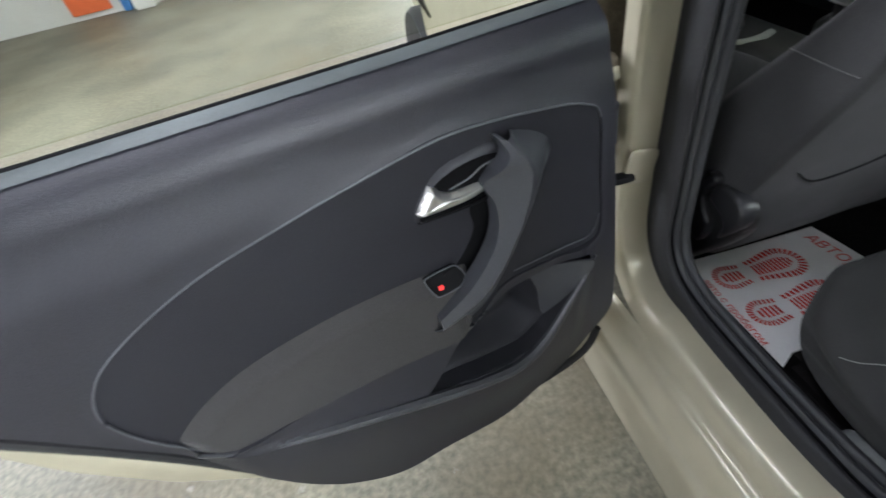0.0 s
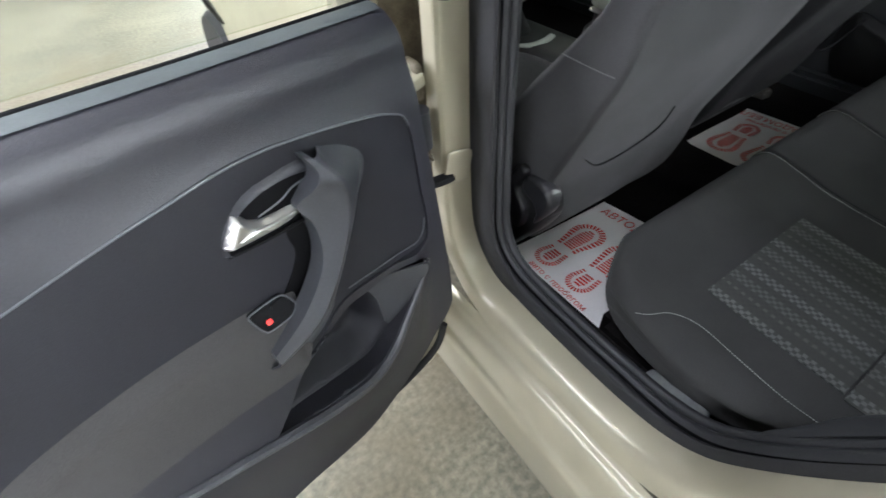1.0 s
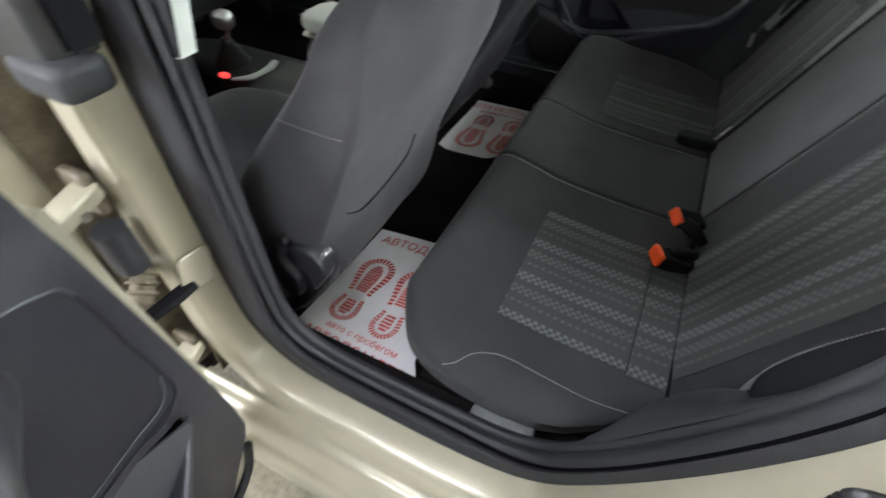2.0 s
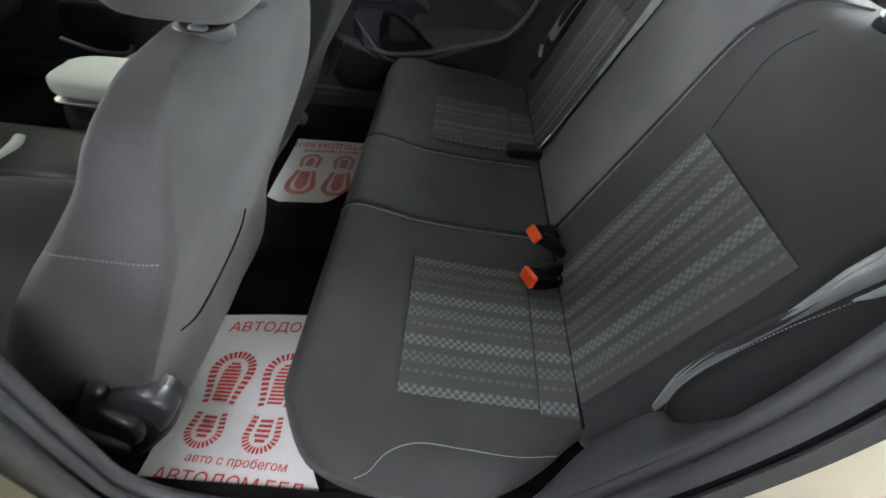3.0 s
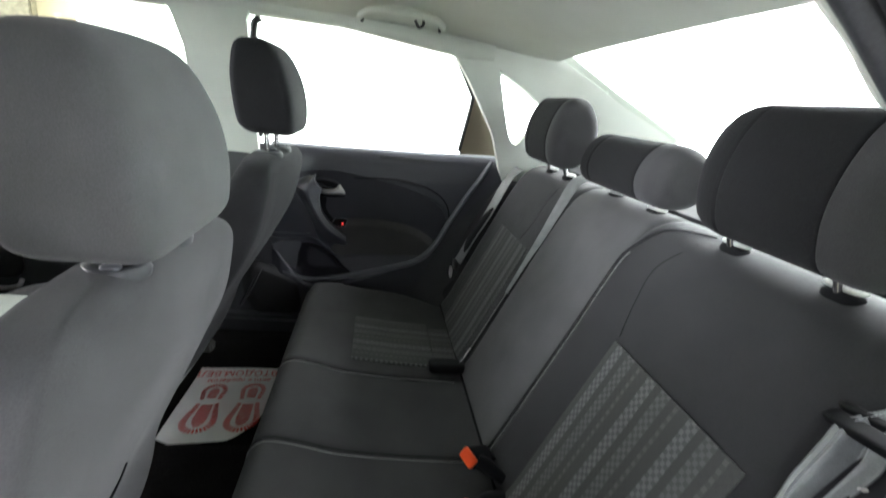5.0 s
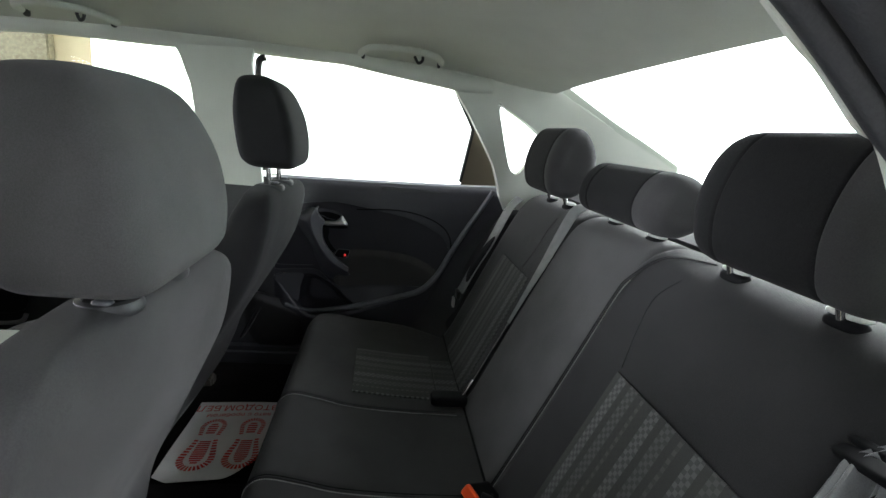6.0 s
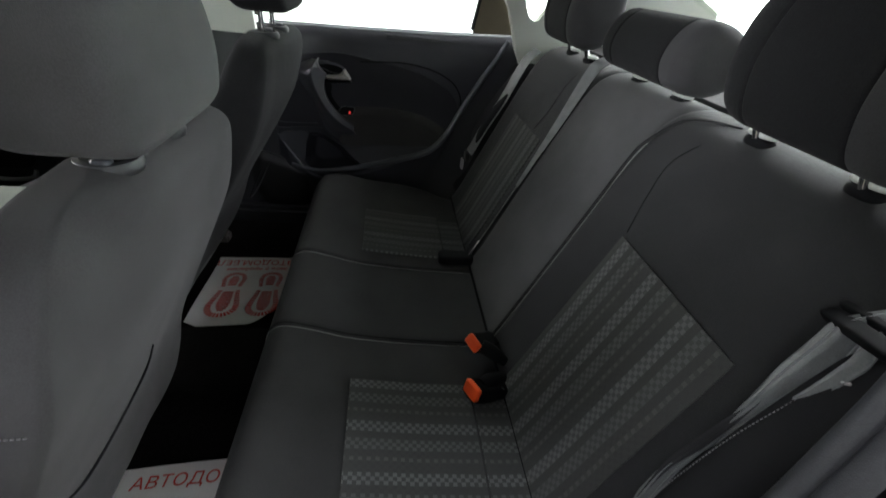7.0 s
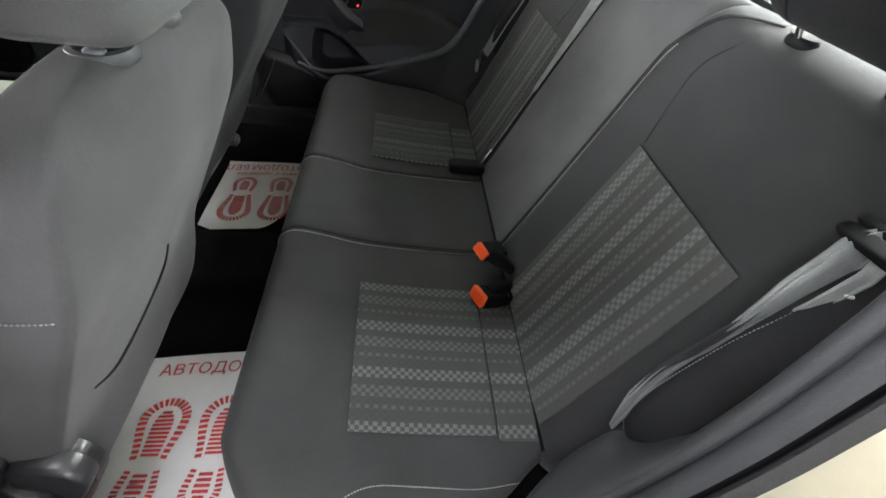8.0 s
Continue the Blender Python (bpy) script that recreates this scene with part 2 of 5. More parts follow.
def curve(pts, n=8, closed=False):
    """Catmull-Rom points through pts."""
    p = np.array(pts, float)
    k = len(p)
    out = []
    for i in range(k if closed else k - 1):
        a, b, c, d = (p[(i + o) % k] if closed else p[min(max(i + o, 0), k - 1)] for o in (-1, 0, 1, 2))
        for j in range(n):
            t = j / n
            out.append(0.5 * (2 * b + (c - a) * t + (2 * a - 5 * b + 4 * c - d) * t * t + (3 * b - a - 3 * c + d) * t ** 3))
    if not closed:
        out.append(p[-1])
    return np.array(out)


def grid_faces(nu, nv, close_u=False, close_v=False):
    """Faces of a grid of nu by nv points, v fastest."""
    f = []
    for i in range(nu if close_u else nu - 1):
        for j in range(nv if close_v else nv - 1):
            a, b = i * nv + j, ((i + 1) % nu) * nv + j
            c, d = ((i + 1) % nu) * nv + (j + 1) % nv, i * nv + (j + 1) % nv
            f.append((a, b, c, d))
    return f


def sheet(fn, nu, nv, thick=0.0):
    v = [fn(i / (nu - 1), j / (nv - 1)) for i in range(nu) for j in range(nv)]
    me = mesh_of(v, grid_faces(nu, nv))
    if thick:
        bm = bmesh.new()
        bm.from_mesh(me)
        bmesh.ops.recalc_face_normals(bm, faces=bm.faces)
        bmesh.ops.solidify(bm, geom=bm.faces[:], thickness=thick)
        bm.to_mesh(me)
        bm.free()
        tidy(me)
    return me


def tube(pts, radius, n=8, smooth_n=0, flat=1.0, up=(0, 0, 1)):
    """A tube along pts; radius may be one per point; flat squeezes it along up."""
    p = curve(pts, smooth_n) if smooth_n else np.array(pts, float)
    r = np.interp(np.linspace(0, 1, len(p)), np.linspace(0, 1, len(np.atleast_1d(radius))), np.atleast_1d(radius))
    v = []
    for i in range(len(p)):
        t = Vector(p[min(i + 1, len(p) - 1)] - p[max(i - 1, 0)]).normalized()
        u = Vector(up)
        s = t.cross(u)
        if s.length < 1e-3:
            s = t.cross(Vector((1, 0.3, 0)))
        s.normalize()
        u = s.cross(t).normalized()
        for j in range(n):
            a = 2 * math.pi * j / n
            v.append(Vector(p[i]) + float(r[i]) * (math.cos(a) * s + math.sin(a) * flat * u))
    k = len(p)
    f = grid_faces(k, n, close_v=True) + [tuple(range(n)), tuple((k - 1) * n + j for j in range(n))]
    return tidy(mesh_of(v, f))


def stitches(pts, radius=0.0007, dash=0.0027, gap=0.0012, smooth_n=10):
    """A row of short threads along pts."""
    p = curve(pts, smooth_n)
    s = np.concatenate([[0], np.cumsum(np.linalg.norm(np.diff(p, axis=0), axis=1))])
    at = lambda d: np.array([np.interp(d, s, p[:, k]) for k in range(3)])
    v, f = [], []
    d = 0.0
    while d + dash < s[-1]:
        a, b = at(d), at(d + dash)
        t = Vector(b - a).normalized()
        e1 = t.cross(Vector((0.31, 0.52, 0.79))).normalized()
        e2 = t.cross(e1)
        o = len(v)
        for q, r in ((a, 0.5), (a + (b - a) * 0.25, 1.0), (a + (b - a) * 0.75, 1.0), (b, 0.5)):
            v += [Vector(q) + radius * r * (math.cos(w) * e1 + math.sin(w) * e2) for w in (0.0, 1.57, 3.14, 4.71)]
        f += [tuple(o + i for i in c) for c in grid_faces(4, 4, close_v=True)] + [tuple(range(o, o + 4)), tuple(range(o + 12, o + 16))]
        d += dash + gap
    return tidy(mesh_of(v, f), 2.0)


def ribbon(pts, width, side, thick=0.0014, smooth_n=6, fold=0.0, m=25, waves=2.2):
    """A band along pts; side: one direction of its breadth per point; fold: depth of its lengthwise creases against its breadth."""
    p, s = curve(pts, smooth_n), curve(side, smooth_n)
    w = np.interp(np.linspace(0, 1, len(p)), np.linspace(0, 1, len(np.atleast_1d(width))), np.atleast_1d(width))
    s = s / np.linalg.norm(s, axis=1)[:, None]
    v = []
    for i in range(len(p)):
        out = np.cross(s[i], p[min(i + 1, len(p) - 1)] - p[max(i - 1, 0)])
        out = out / (np.linalg.norm(out) + 1e-9)
        v += [p[i] + s[i] * w[i] * (j / (m - 1) - 0.5) + out * fold * w[i] * (math.sin(waves * math.pi * j / (m - 1) + 1.5 * i / len(p)) + 0.4 * math.sin(2.7 * waves * math.pi * j / (m - 1) + 2.0 + 3.0 * i / len(p))) for j in range(m)]
    me = mesh_of(v, grid_faces(len(p), m))
    bm = bmesh.new()
    bm.from_mesh(me)
    bmesh.ops.solidify(bm, geom=bm.faces[:], thickness=thick)
    bm.to_mesh(me)
    bm.free()
    return tidy(me)


def rounded(center, size, k=5.0, seg=10, warp=None, turn=None):
    """A box with rounded edges: bigger k, tighter edges."""
    v, f = [], []
    for ax in range(3):
        for sg in (-1, 1):
            o = len(v)
            for i in range(seg + 1):
                for j in range(seg + 1):
                    q = [0, 0, 0]
                    q[ax], q[(ax + 1) % 3], q[(ax + 2) % 3] = sg, math.tan((2 * i / seg - 1) * math.pi / 4), math.tan((2 * j / seg - 1) * math.pi / 4)
                    q = np.array(q)
                    v.append(q / (np.abs(q) ** k).sum() ** (1 / k) * np.array(size) / 2)
            f += [tuple(o + a for a in t) for t in grid_faces(seg + 1, seg + 1)]
    if warp:
        v = [np.array(warp(*p)) for p in v]
    if turn is not None:
        v = [np.array(turn @ Vector(p)) for p in v]
    v = [p + np.array(center) for p in v]
    return tidy(mesh_of(v, f), 1.2)


def inside(poly, pts):
    x, y = pts[:, 0], pts[:, 1]
    r = np.zeros(len(pts), bool)
    for (x0, y0), (x1, y1) in zip(poly, np.roll(poly, -1, 0)):
        c = ((y0 > y) != (y1 > y)) & (x < (x1 - x0) * (y - y0) / (y1 - y0 + 1e-12) + x0)
        r ^= c
    return r


def nearest(poly, pts):
    """Nearest points of a closed outline and their distances."""
    best, at = np.full(len(pts), 1e9), np.zeros((len(pts), 2))
    for p0, p1 in zip(poly, np.roll(poly, -1, 0)):
        d = p1 - p0
        t = np.clip(((pts - p0) @ d) / (d @ d + 1e-15), 0, 1)
        q = p0 + t[:, None] * d
        r = np.hypot(*(pts - q).T)
        m = r < best
        best[m], at[m] = r[m], q[m]
    return at, best


def signed(poly, pts):
    """Distance to an outline, positive inside."""
    return nearest(poly, pts)[1] * np.where(inside(poly, pts), 1, -1)


def relief(outline, depth_fn, place, step=0.006, skirt=0.01, holes=()):
    """A panel with the given outline in (u, z), standing out by depth_fn(points), its edge turned back by skirt."""
    lo, hi = outline.min(0), outline.max(0)
    nu, nz = int((hi[0] - lo[0]) / step) + 2, int((hi[1] - lo[1]) / step) + 2
    gu, gz = np.meshgrid(lo[0] + np.arange(nu) * step, lo[1] + np.arange(nz) * step, indexing="ij")
    pts = np.stack([gu.ravel(), gz.ravel()], 1)
    faces = np.array(grid_faces(nu, nz))
    mid = pts[faces].mean(1)
    keep = inside(outline, mid)
    for h in holes:
        keep &= ~inside(h, mid)
    faces = faces[keep]
    edges = np.concatenate([faces[:, [0, 1]], faces[:, [1, 2]], faces[:, [2, 3]], faces[:, [3, 0]]])
    key = np.sort(edges, 1)
    uniq, idx, cnt = np.unique(key, axis=0, return_index=True, return_counts=True)
    rim = edges[idx[cnt == 1]]
    rv = np.unique(rim)
    at, d = nearest(outline, pts[rv])
    for h in holes:
        at2, d2 = nearest(h, pts[rv])
        m = d2 < d
        at[m], d[m] = at2[m], d2[m]
    pts[rv] = at
    used = np.unique(faces)
    back = np.full(len(pts), -1)
    back[used] = np.arange(len(used))
    v = np.asarray(depth_fn(pts[used]))
    verts = [place(u, w, z) for (u, z), w in zip(pts[used], v)]
    fs = [tuple(back[f]) for f in faces]
    if skirt:
        o = len(verts)
        back2 = {r: o + i for i, r in enumerate(rv)}
        deep = skirt(pts[rv]) if callable(skirt) else np.full(len(rv), skirt)
        verts += [place(pts[r][0], v[back[r]] - k, pts[r][1]) for r, k in zip(rv, deep)]
        fs += [(back[a], back2[a], back2[b], back[b]) for a, b in rim]
    return tidy(mesh_of(verts, fs), 0.9)


def smooth(x):
    x = np.clip(x, 0, 1)
    return x * x * (3 - 2 * x)


def pad(profile, x0, x1, r=0.02, nx=40, r1=None, n=6, warp=None):
    """A cushion: a closed (y, z) profile run along x, drawn in at its two ends by a quarter round."""
    p = curve(profile, n, closed=True)
    c, half = (p.max(0) + p.min(0)) / 2, (p.max(0) - p.min(0)) / 2
    r1 = r if r1 is None else r1
    xs = [x0 + r * (1 - math.cos(a)) for a in np.linspace(0, math.pi / 2, 8)] + list(np.linspace(x0 + r, x1 - r1, nx)[1:-1]) + \
         [x1 - r1 * (1 - math.cos(a)) for a in np.linspace(math.pi / 2, 0, 8)]
    v = []
    for x in xs:
        ins = 0.0
        for e, rr in ((x - x0, r), (x1 - x, r1)):
            if e < rr:
                ins = max(ins, rr - math.sqrt(max(rr * rr - (rr - e) ** 2, 0)))
        v += [(x, *(c + (q - c) * (1 - ins / half))) for q in p]
    k = len(p)
    f = grid_faces(len(xs), k, close_v=True)
    for o in (0, (len(xs) - 1) * k):
        v.append(np.mean(v[o:o + k], 0))
        f += [(o + j, o + (j + 1) % k, len(v) - 1) for j in range(k)]
    if warp:
        v = [warp(*q) for q in v]
    return tidy(mesh_of(v, f), 1.3)


def loft(levels, k=3.5, n=40, sub=6, front=None):
    """A body of rounded-oblong sections: rows of (z, cx, cy, half width, half depth); front: a rounder exponent for the +y half."""
    L = curve(levels, sub)
    v = []
    for z, cx, cy, hw, hd in L:
        for j in range(n):
            a = 2 * math.pi * j / n
            c, s = math.cos(a), math.sin(a)
            e = (front or k) if s > 0 else k
            v.append((cx + max(hw, 0.002) * math.copysign(abs(c) ** (2 / e), c), cy + max(hd, 0.002) * math.copysign(abs(s) ** (2 / e), s), z))
    m = len(L)
    f = grid_faces(m, n, close_v=True) + [tuple(range(n)), tuple((m - 1) * n + j for j in range(n))]
    return tidy(mesh_of(v, f), 1.2)


def box(x0, x1, y0, y1, z0, z1, bevel=0.004):
    bm = bmesh.new()
    bmesh.ops.create_cube(bm, size=1, matrix=Matrix.Translation(((x0 + x1) / 2, (y0 + y1) / 2, (z0 + z1) / 2)) @ Matrix.Diagonal((x1 - x0, y1 - y0, z1 - z0, 1)))
    if bevel:
        bmesh.ops.bevel(bm, geom=bm.edges[:], offset=bevel, segments=2, affect="EDGES")
    me = bpy.data.meshes.new("box")
    bm.to_mesh(me)
    bm.free()
    return me


def lathe(center, rows, n=24, axis="z"):
    v = []
    for r, h in rows:
        for j in range(n):
            a = 2 * math.pi * j / n
            q = (r * math.cos(a), r * math.sin(a), h)
            v.append(np.array({"z": q, "y": (q[0], q[2], q[1]), "x": (q[2], q[0], q[1])}[axis]) + np.array(center))
    k = len(rows)
    return tidy(mesh_of(v, grid_faces(k, n, close_v=True) + [tuple(range(n)), tuple((k - 1) * n + j for j in range(n))]))


# ---- garage ----
def garage():
    tagged(part("ground", sheet(lambda a, b: (-9 + 18 * a, -9 + 18 * b, 0), 2, 2), M_FLOOR), "stained olive-grey concrete garage floor", "floor", kind="structure")
    tagged(part("ceiling", box(-7.1, 7.1, -7.1, 7.1, 3.4, 3.5, 0), M_WALL_GREY), "plain grey garage ceiling", "ceiling", kind="structure")
    tagged(part("wall_north", box(-7.1, 7.1, 6.9, 7.1, 0.0, 3.4, 0), M_WALL), "white painted garage wall", "wall", kind="structure")
    tagged(part("wall_west", box(-7.1, -6.9, -7.1, 6.9, 0, 3.4, 0), M_WALL), "white painted garage wall", "wall", kind="structure")
    # added unseen wall, there to carry the west emitter
    tagged(part("added_carrier_wall", box(-4.3, -4.1, 1.2, 3.6, 0, 3.4, 0), M_WALL), "white painted garage wall", "wall", kind="structure")
    # added unseen wall, dark to hold light back from the doorway
    tagged(part("added_dark_wall", box(-4.3, -4.1, -5.7, 1.2, 0, 3.4, 0), M_WALL_DARK), "added unseen dark wall that cuts light through the open door", "wall", kind="structure")
    # added unseen emitter that lights the bench backs through the open door
    tagged(part("west_glow_panel", box(-4.09, -4.05, 1.6, 3.5, 1.0, 2.4, 0), M_GLOW_WEST), "added unseen glow panel on the west side, ahead of the doorway", "window", kind="structure")
    # added unseen emitter for the seat backs and the open door card
    tagged(part("side_glow_panel", box(-4.09, -4.05, -3.4, -0.9, 0.9, 2.5, 0), M_GLOW_SIDE), "added unseen glow panel on the west side, behind the doorway", "window", kind="structure")
    # added unseen emitter that brightens the bench through the windscreen
    tagged(part("front_glow_panel", box(0.3, 3.2, 6.86, 6.898, 0.9, 2.6, 0), M_GLOW_FRONT), "added unseen glow panel ahead of the car", "window", kind="structure")
    tagged(part("wall_east", box(3.3, 3.5, 2.1, 6.9, 0, 3.4, 0), M_BEIGE), "beige painted garage wall", "wall", kind="structure")
    tagged(part("window_1", box(3.3, 3.4, -7.1, 2.1, 0.5, 3.4, 0), M_DAY), "glaring white daylight through a glazed wall", "window", kind="structure")
    tagged(part("wall_east_parapet", box(3.25, 3.4, -7.1, 2.1, 0, 0.5, 0), M_WALL), "white painted parapet under the glazing", "wall", kind="structure")
    tagged(part("window_2", box(-0.9, 3.2, -5.6, -5.5, 0.9, 3.4, 0), M_DAY), "glaring white daylight through a glazed gate", "window", kind="structure")
    # never in view; its dark colour only lowers the bounced light
    tagged(part("wall_south", box(-7.1, 3.3, -5.9, -5.7, 0, 3.4, 0), M_WALL_DARK), "unseen rear garage wall, kept dark to throw back less light", "wall", kind="structure")
    # added unseen emitter above the rear window, for the backrest tops
    tagged(part("skylight", box(0.2, 3.1, -5.1, -3.1, 3.37, 3.395, 0), M_GLOW_TOP), "added unseen glow panel in the ceiling behind the car", "skylight", kind="structure")
    for tx, ty in TUBES:
        lamp = thing("ceiling_lamp", "white tube lamp under the garage ceiling", "lamp", "ceiling lamps")
        part("housing", box(tx - 0.16, tx + 0.16, ty - 0.85, ty + 0.85, 3.34, 3.40, 0.006), M_WALL, lamp)
        for dx in (-0.06, 0.06):
            part("tube", tube([(tx + dx, ty - 0.8, 3.31), (tx + dx, ty + 0.8, 3.31)], 0.014), M_TUBE, lamp)
    # plain white slab over part of the floor
    tagged(part("white_floor_field", box(-0.12, 2.6, 3.1, 6.6, 0.0, 0.006, 0), M_WALL), "white field on the garage floor", "floor marking", kind="structure")
    # orange board with its pictogram, and a blue stripe, on the north wall
    board = thing("wall_sign", "orange warning board with a yellow emblem on a white wall", "sign")
    part("board", box(-4.13, -3.66, 6.86, 6.895, 0.06, 1.1, 0.004), M_SIGN, board)
    part("emblem", box(-4.0, -3.86, 6.85, 6.858, 0.26, 0.52, 0.002), M_BLACK, board, "dark emblem field")
    part("emblem_mark", box(-3.97, -3.91, 6.842, 6.848, 0.30, 0.42, 0.002), M_YELLOW, board, "yellow emblem mark")
    part("emblem_bar", box(-3.98, -3.88, 6.842, 6.848, 0.45, 0.50, 0.002), M_PAPER, board, "white emblem bar")
    tagged(part("blue_post", box(-3.52, -3.42, 6.80, 6.88, 0, 1.6, 0.01), M_BLUE), "blue painted post against the white wall", "post")
    tagged(part("wall_corner", box(-3.36, -3.10, 6.66, 6.9, 0, 3.4, 0.02), M_WALL), "white wall pilaster", "wall", kind="structure")
    tagged(part("shelf_board", box(3.22, 3.3, 2.35, 2.75, 1.35, 1.75, 0.01), M_BRONZE), "brown wooden board on the beige wall", "board")


# ---- doors ----
A = radians(12)
DOOR_O, DOOR_D, DOOR_N = np.array([-0.855, 0.136, 0]), np.array([-math.cos(A), -math.sin(A), 0]), np.array([math.sin(A), -math.cos(A), 0])


def place_open(u, v, z):
    return DOOR_O + DOOR_D * u + DOOR_N * v + np.array([0, 0, z])


def place_shut(u, v, z):
    return np.array([0.745 - v, 0.198 - u, z])


D_OUT = np.array(list(curve([(0.0, 1.003), (0.21, 1.008), (0.53, 1.019), (0.80, 1.035)], 10)) +
                 list(curve([(0.812, 1.02), (0.79, 0.985), (0.74, 0.93), (0.66, 0.826), (0.613, 0.75), (0.54, 0.625), (0.491, 0.503), (0.444, 0.427), (0.378, 0.378), (0.293, 0.374),
                             (0.169, 0.369), (0.059, 0.429), (-0.021, 0.490), (-0.042, 0.52)], 8)) +
                 list(curve([(-0.043, 0.53), (-0.039, 0.611), (-0.025, 0.75), (-0.008, 0.90), (-0.001, 0.99)], 6)))
D_INSET = curve([(0.012, 0.885), (0.034, 0.908), (0.089, 0.923), (0.192, 0.937), (0.283, 0.929), (0.37, 0.916), (0.453, 0.900), (0.526, 0.872), (0.572, 0.842), (0.596, 0.80), (0.592, 0.755),
                 (0.571, 0.706), (0.54, 0.668), (0.431, 0.664), (0.326, 0.660), (0.219, 0.649), (0.155, 0.698), (0.09, 0.700), (0.018, 0.695), (-0.002, 0.715), (0.004, 0.80)], 6, True)
D_FABRIC = curve([(0.19, 0.762), (0.205, 0.780), (0.263, 0.789), (0.36, 0.793), (0.46, 0.782), (0.525, 0.758), (0.572, 0.724), (0.576, 0.703), (0.541, 0.666), (0.431, 0.664),
                  (0.326, 0.660), (0.225, 0.651), (0.198, 0.69)], 6, True)
D_POCKET = curve([(0.304, 0.564), (0.262, 0.604), (0.222, 0.638), (0.155, 0.680), (0.115, 0.685), (0.050, 0.685), (0.022, 0.679), (0.016, 0.664), (0.034, 0.638), (0.060, 0.605), (0.088, 0.576), (0.105, 0.555), (0.138, 0.541), (0.20, 0.547), (0.25, 0.557)], 6, True)
D_WELL = curve([(0.304, 0.562), (0.250, 0.602), (0.220, 0.637), (0.158, 0.677), (0.128, 0.681), (0.103, 0.674), (0.094, 0.640), (0.089, 0.590), (0.106, 0.558), (0.138, 0.543), (0.19, 0.545), (0.25, 0.557)], 6, True)
D_RIM = curve([(0.562, 0.69), (0.515, 0.654), (0.423, 0.613), (0.268, 0.555), (0.20, 0.538), (0.144, 0.535), (0.103, 0.556), (0.071, 0.593), (0.033, 0.643), (0.012, 0.676)], 8)
D_EDGE = [(0.150, 0.919), (0.147, 0.905), (0.157, 0.886), (0.171, 0.871), (0.164, 0.850), (0.167, 0.820), (0.181, 0.790), (0.211, 0.755), (0.256, 0.719)]
D_RIDGE = [(0.144, 0.917), (0.130, 0.884), (0.137, 0.845), (0.154, 0.808), (0.177, 0.772), (0.212, 0.735), (0.256, 0.705)]
D_RUNOUT = [(0.276, 0.676), (0.262, 0.656), (0.221, 0.654), (0.186, 0.668), (0.160, 0.695), (0.146, 0.733), (0.123, 0.790), (0.090, 0.836), (0.074, 0.866), (0.078, 0.888), (0.100, 0.905), (0.125, 0.914)]
D_EDGE, D_RIDGE, D_RUNOUT = ([tuple(q) for q in curve(line, 5)] for line in (D_EDGE, D_RIDGE, D_RUNOUT))
D_GRIP, D_FLANK = np.array(D_EDGE + D_RIDGE[::-1]), np.array(D_RIDGE + D_RUNOUT)
D_RIDGE_LOOP, D_RUNOUT_LOOP = np.array(D_RIDGE + D_RIDGE[::-1]), np.array(D_RUNOUT + D_RUNOUT[::-1])
D_PULL_SHADE = curve([(0.175, 0.86), (0.186, 0.838), (0.184, 0.812), (0.200, 0.784), (0.225, 0.757), (0.250, 0.722), (0.22, 0.735), (0.17, 0.78), (0.15, 0.83), (0.155, 0.86)], 6, True)
D_BEZEL = curve([(0.252, 0.853), (0.250, 0.868), (0.236, 0.890), (0.213, 0.908), (0.180, 0.914), (0.146, 0.914), (0.132, 0.898), (0.146, 0.868), (0.156, 0.842), (0.205, 0.842), (0.245, 0.846)], 6, True)
D_LEVER = np.array([(0.2275, 0.892), (0.222, 0.8895), (0.216, 0.880), (0.205, 0.8735), (0.187, 0.8715), (0.156, 0.8705), (0.150, 0.865), (0.161, 0.857), (0.180, 0.8555), (0.210, 0.857), (0.242, 0.8595), (0.2465, 0.864), (0.240, 0.875)])
D_SWITCH = curve([(0.258, 0.773), (0.252, 0.777), (0.225, 0.778), (0.216, 0.774), (0.209, 0.760), (0.212, 0.754), (0.224, 0.752), (0.246, 0.752), (0.252, 0.757)], 4, True)
D_CUP = curve([(0.244, 0.858), (0.240, 0.872), (0.226, 0.888), (0.210, 0.897), (0.187, 0.902), (0.164, 0.902), (0.143, 0.897), (0.138, 0.888), (0.150, 0.865), (0.160, 0.850), (0.205, 0.8495), (0.238, 0.852)], 6, True)
D_SHELL = np.array([(-0.03, 0.93), (0.30, 0.95), (0.80, 0.98), (0.835, 0.97), (0.80, 0.93), (0.715, 0.79), (0.685, 0.705), (0.63, 0.60), (0.545, 0.50), (0.49, 0.40), (0.42, 0.345), (0.30, 0.335), (0.10, 0.335),
                    (-0.02, 0.34), (-0.055, 0.40), (-0.06, 0.6)])


def rim_side(p):
    """Height of the pocket's rim line over u."""
    o = np.argsort(D_RIM[:, 0])
    return np.interp(p[:, 0], D_RIM[o, 0], D_RIM[o, 1])


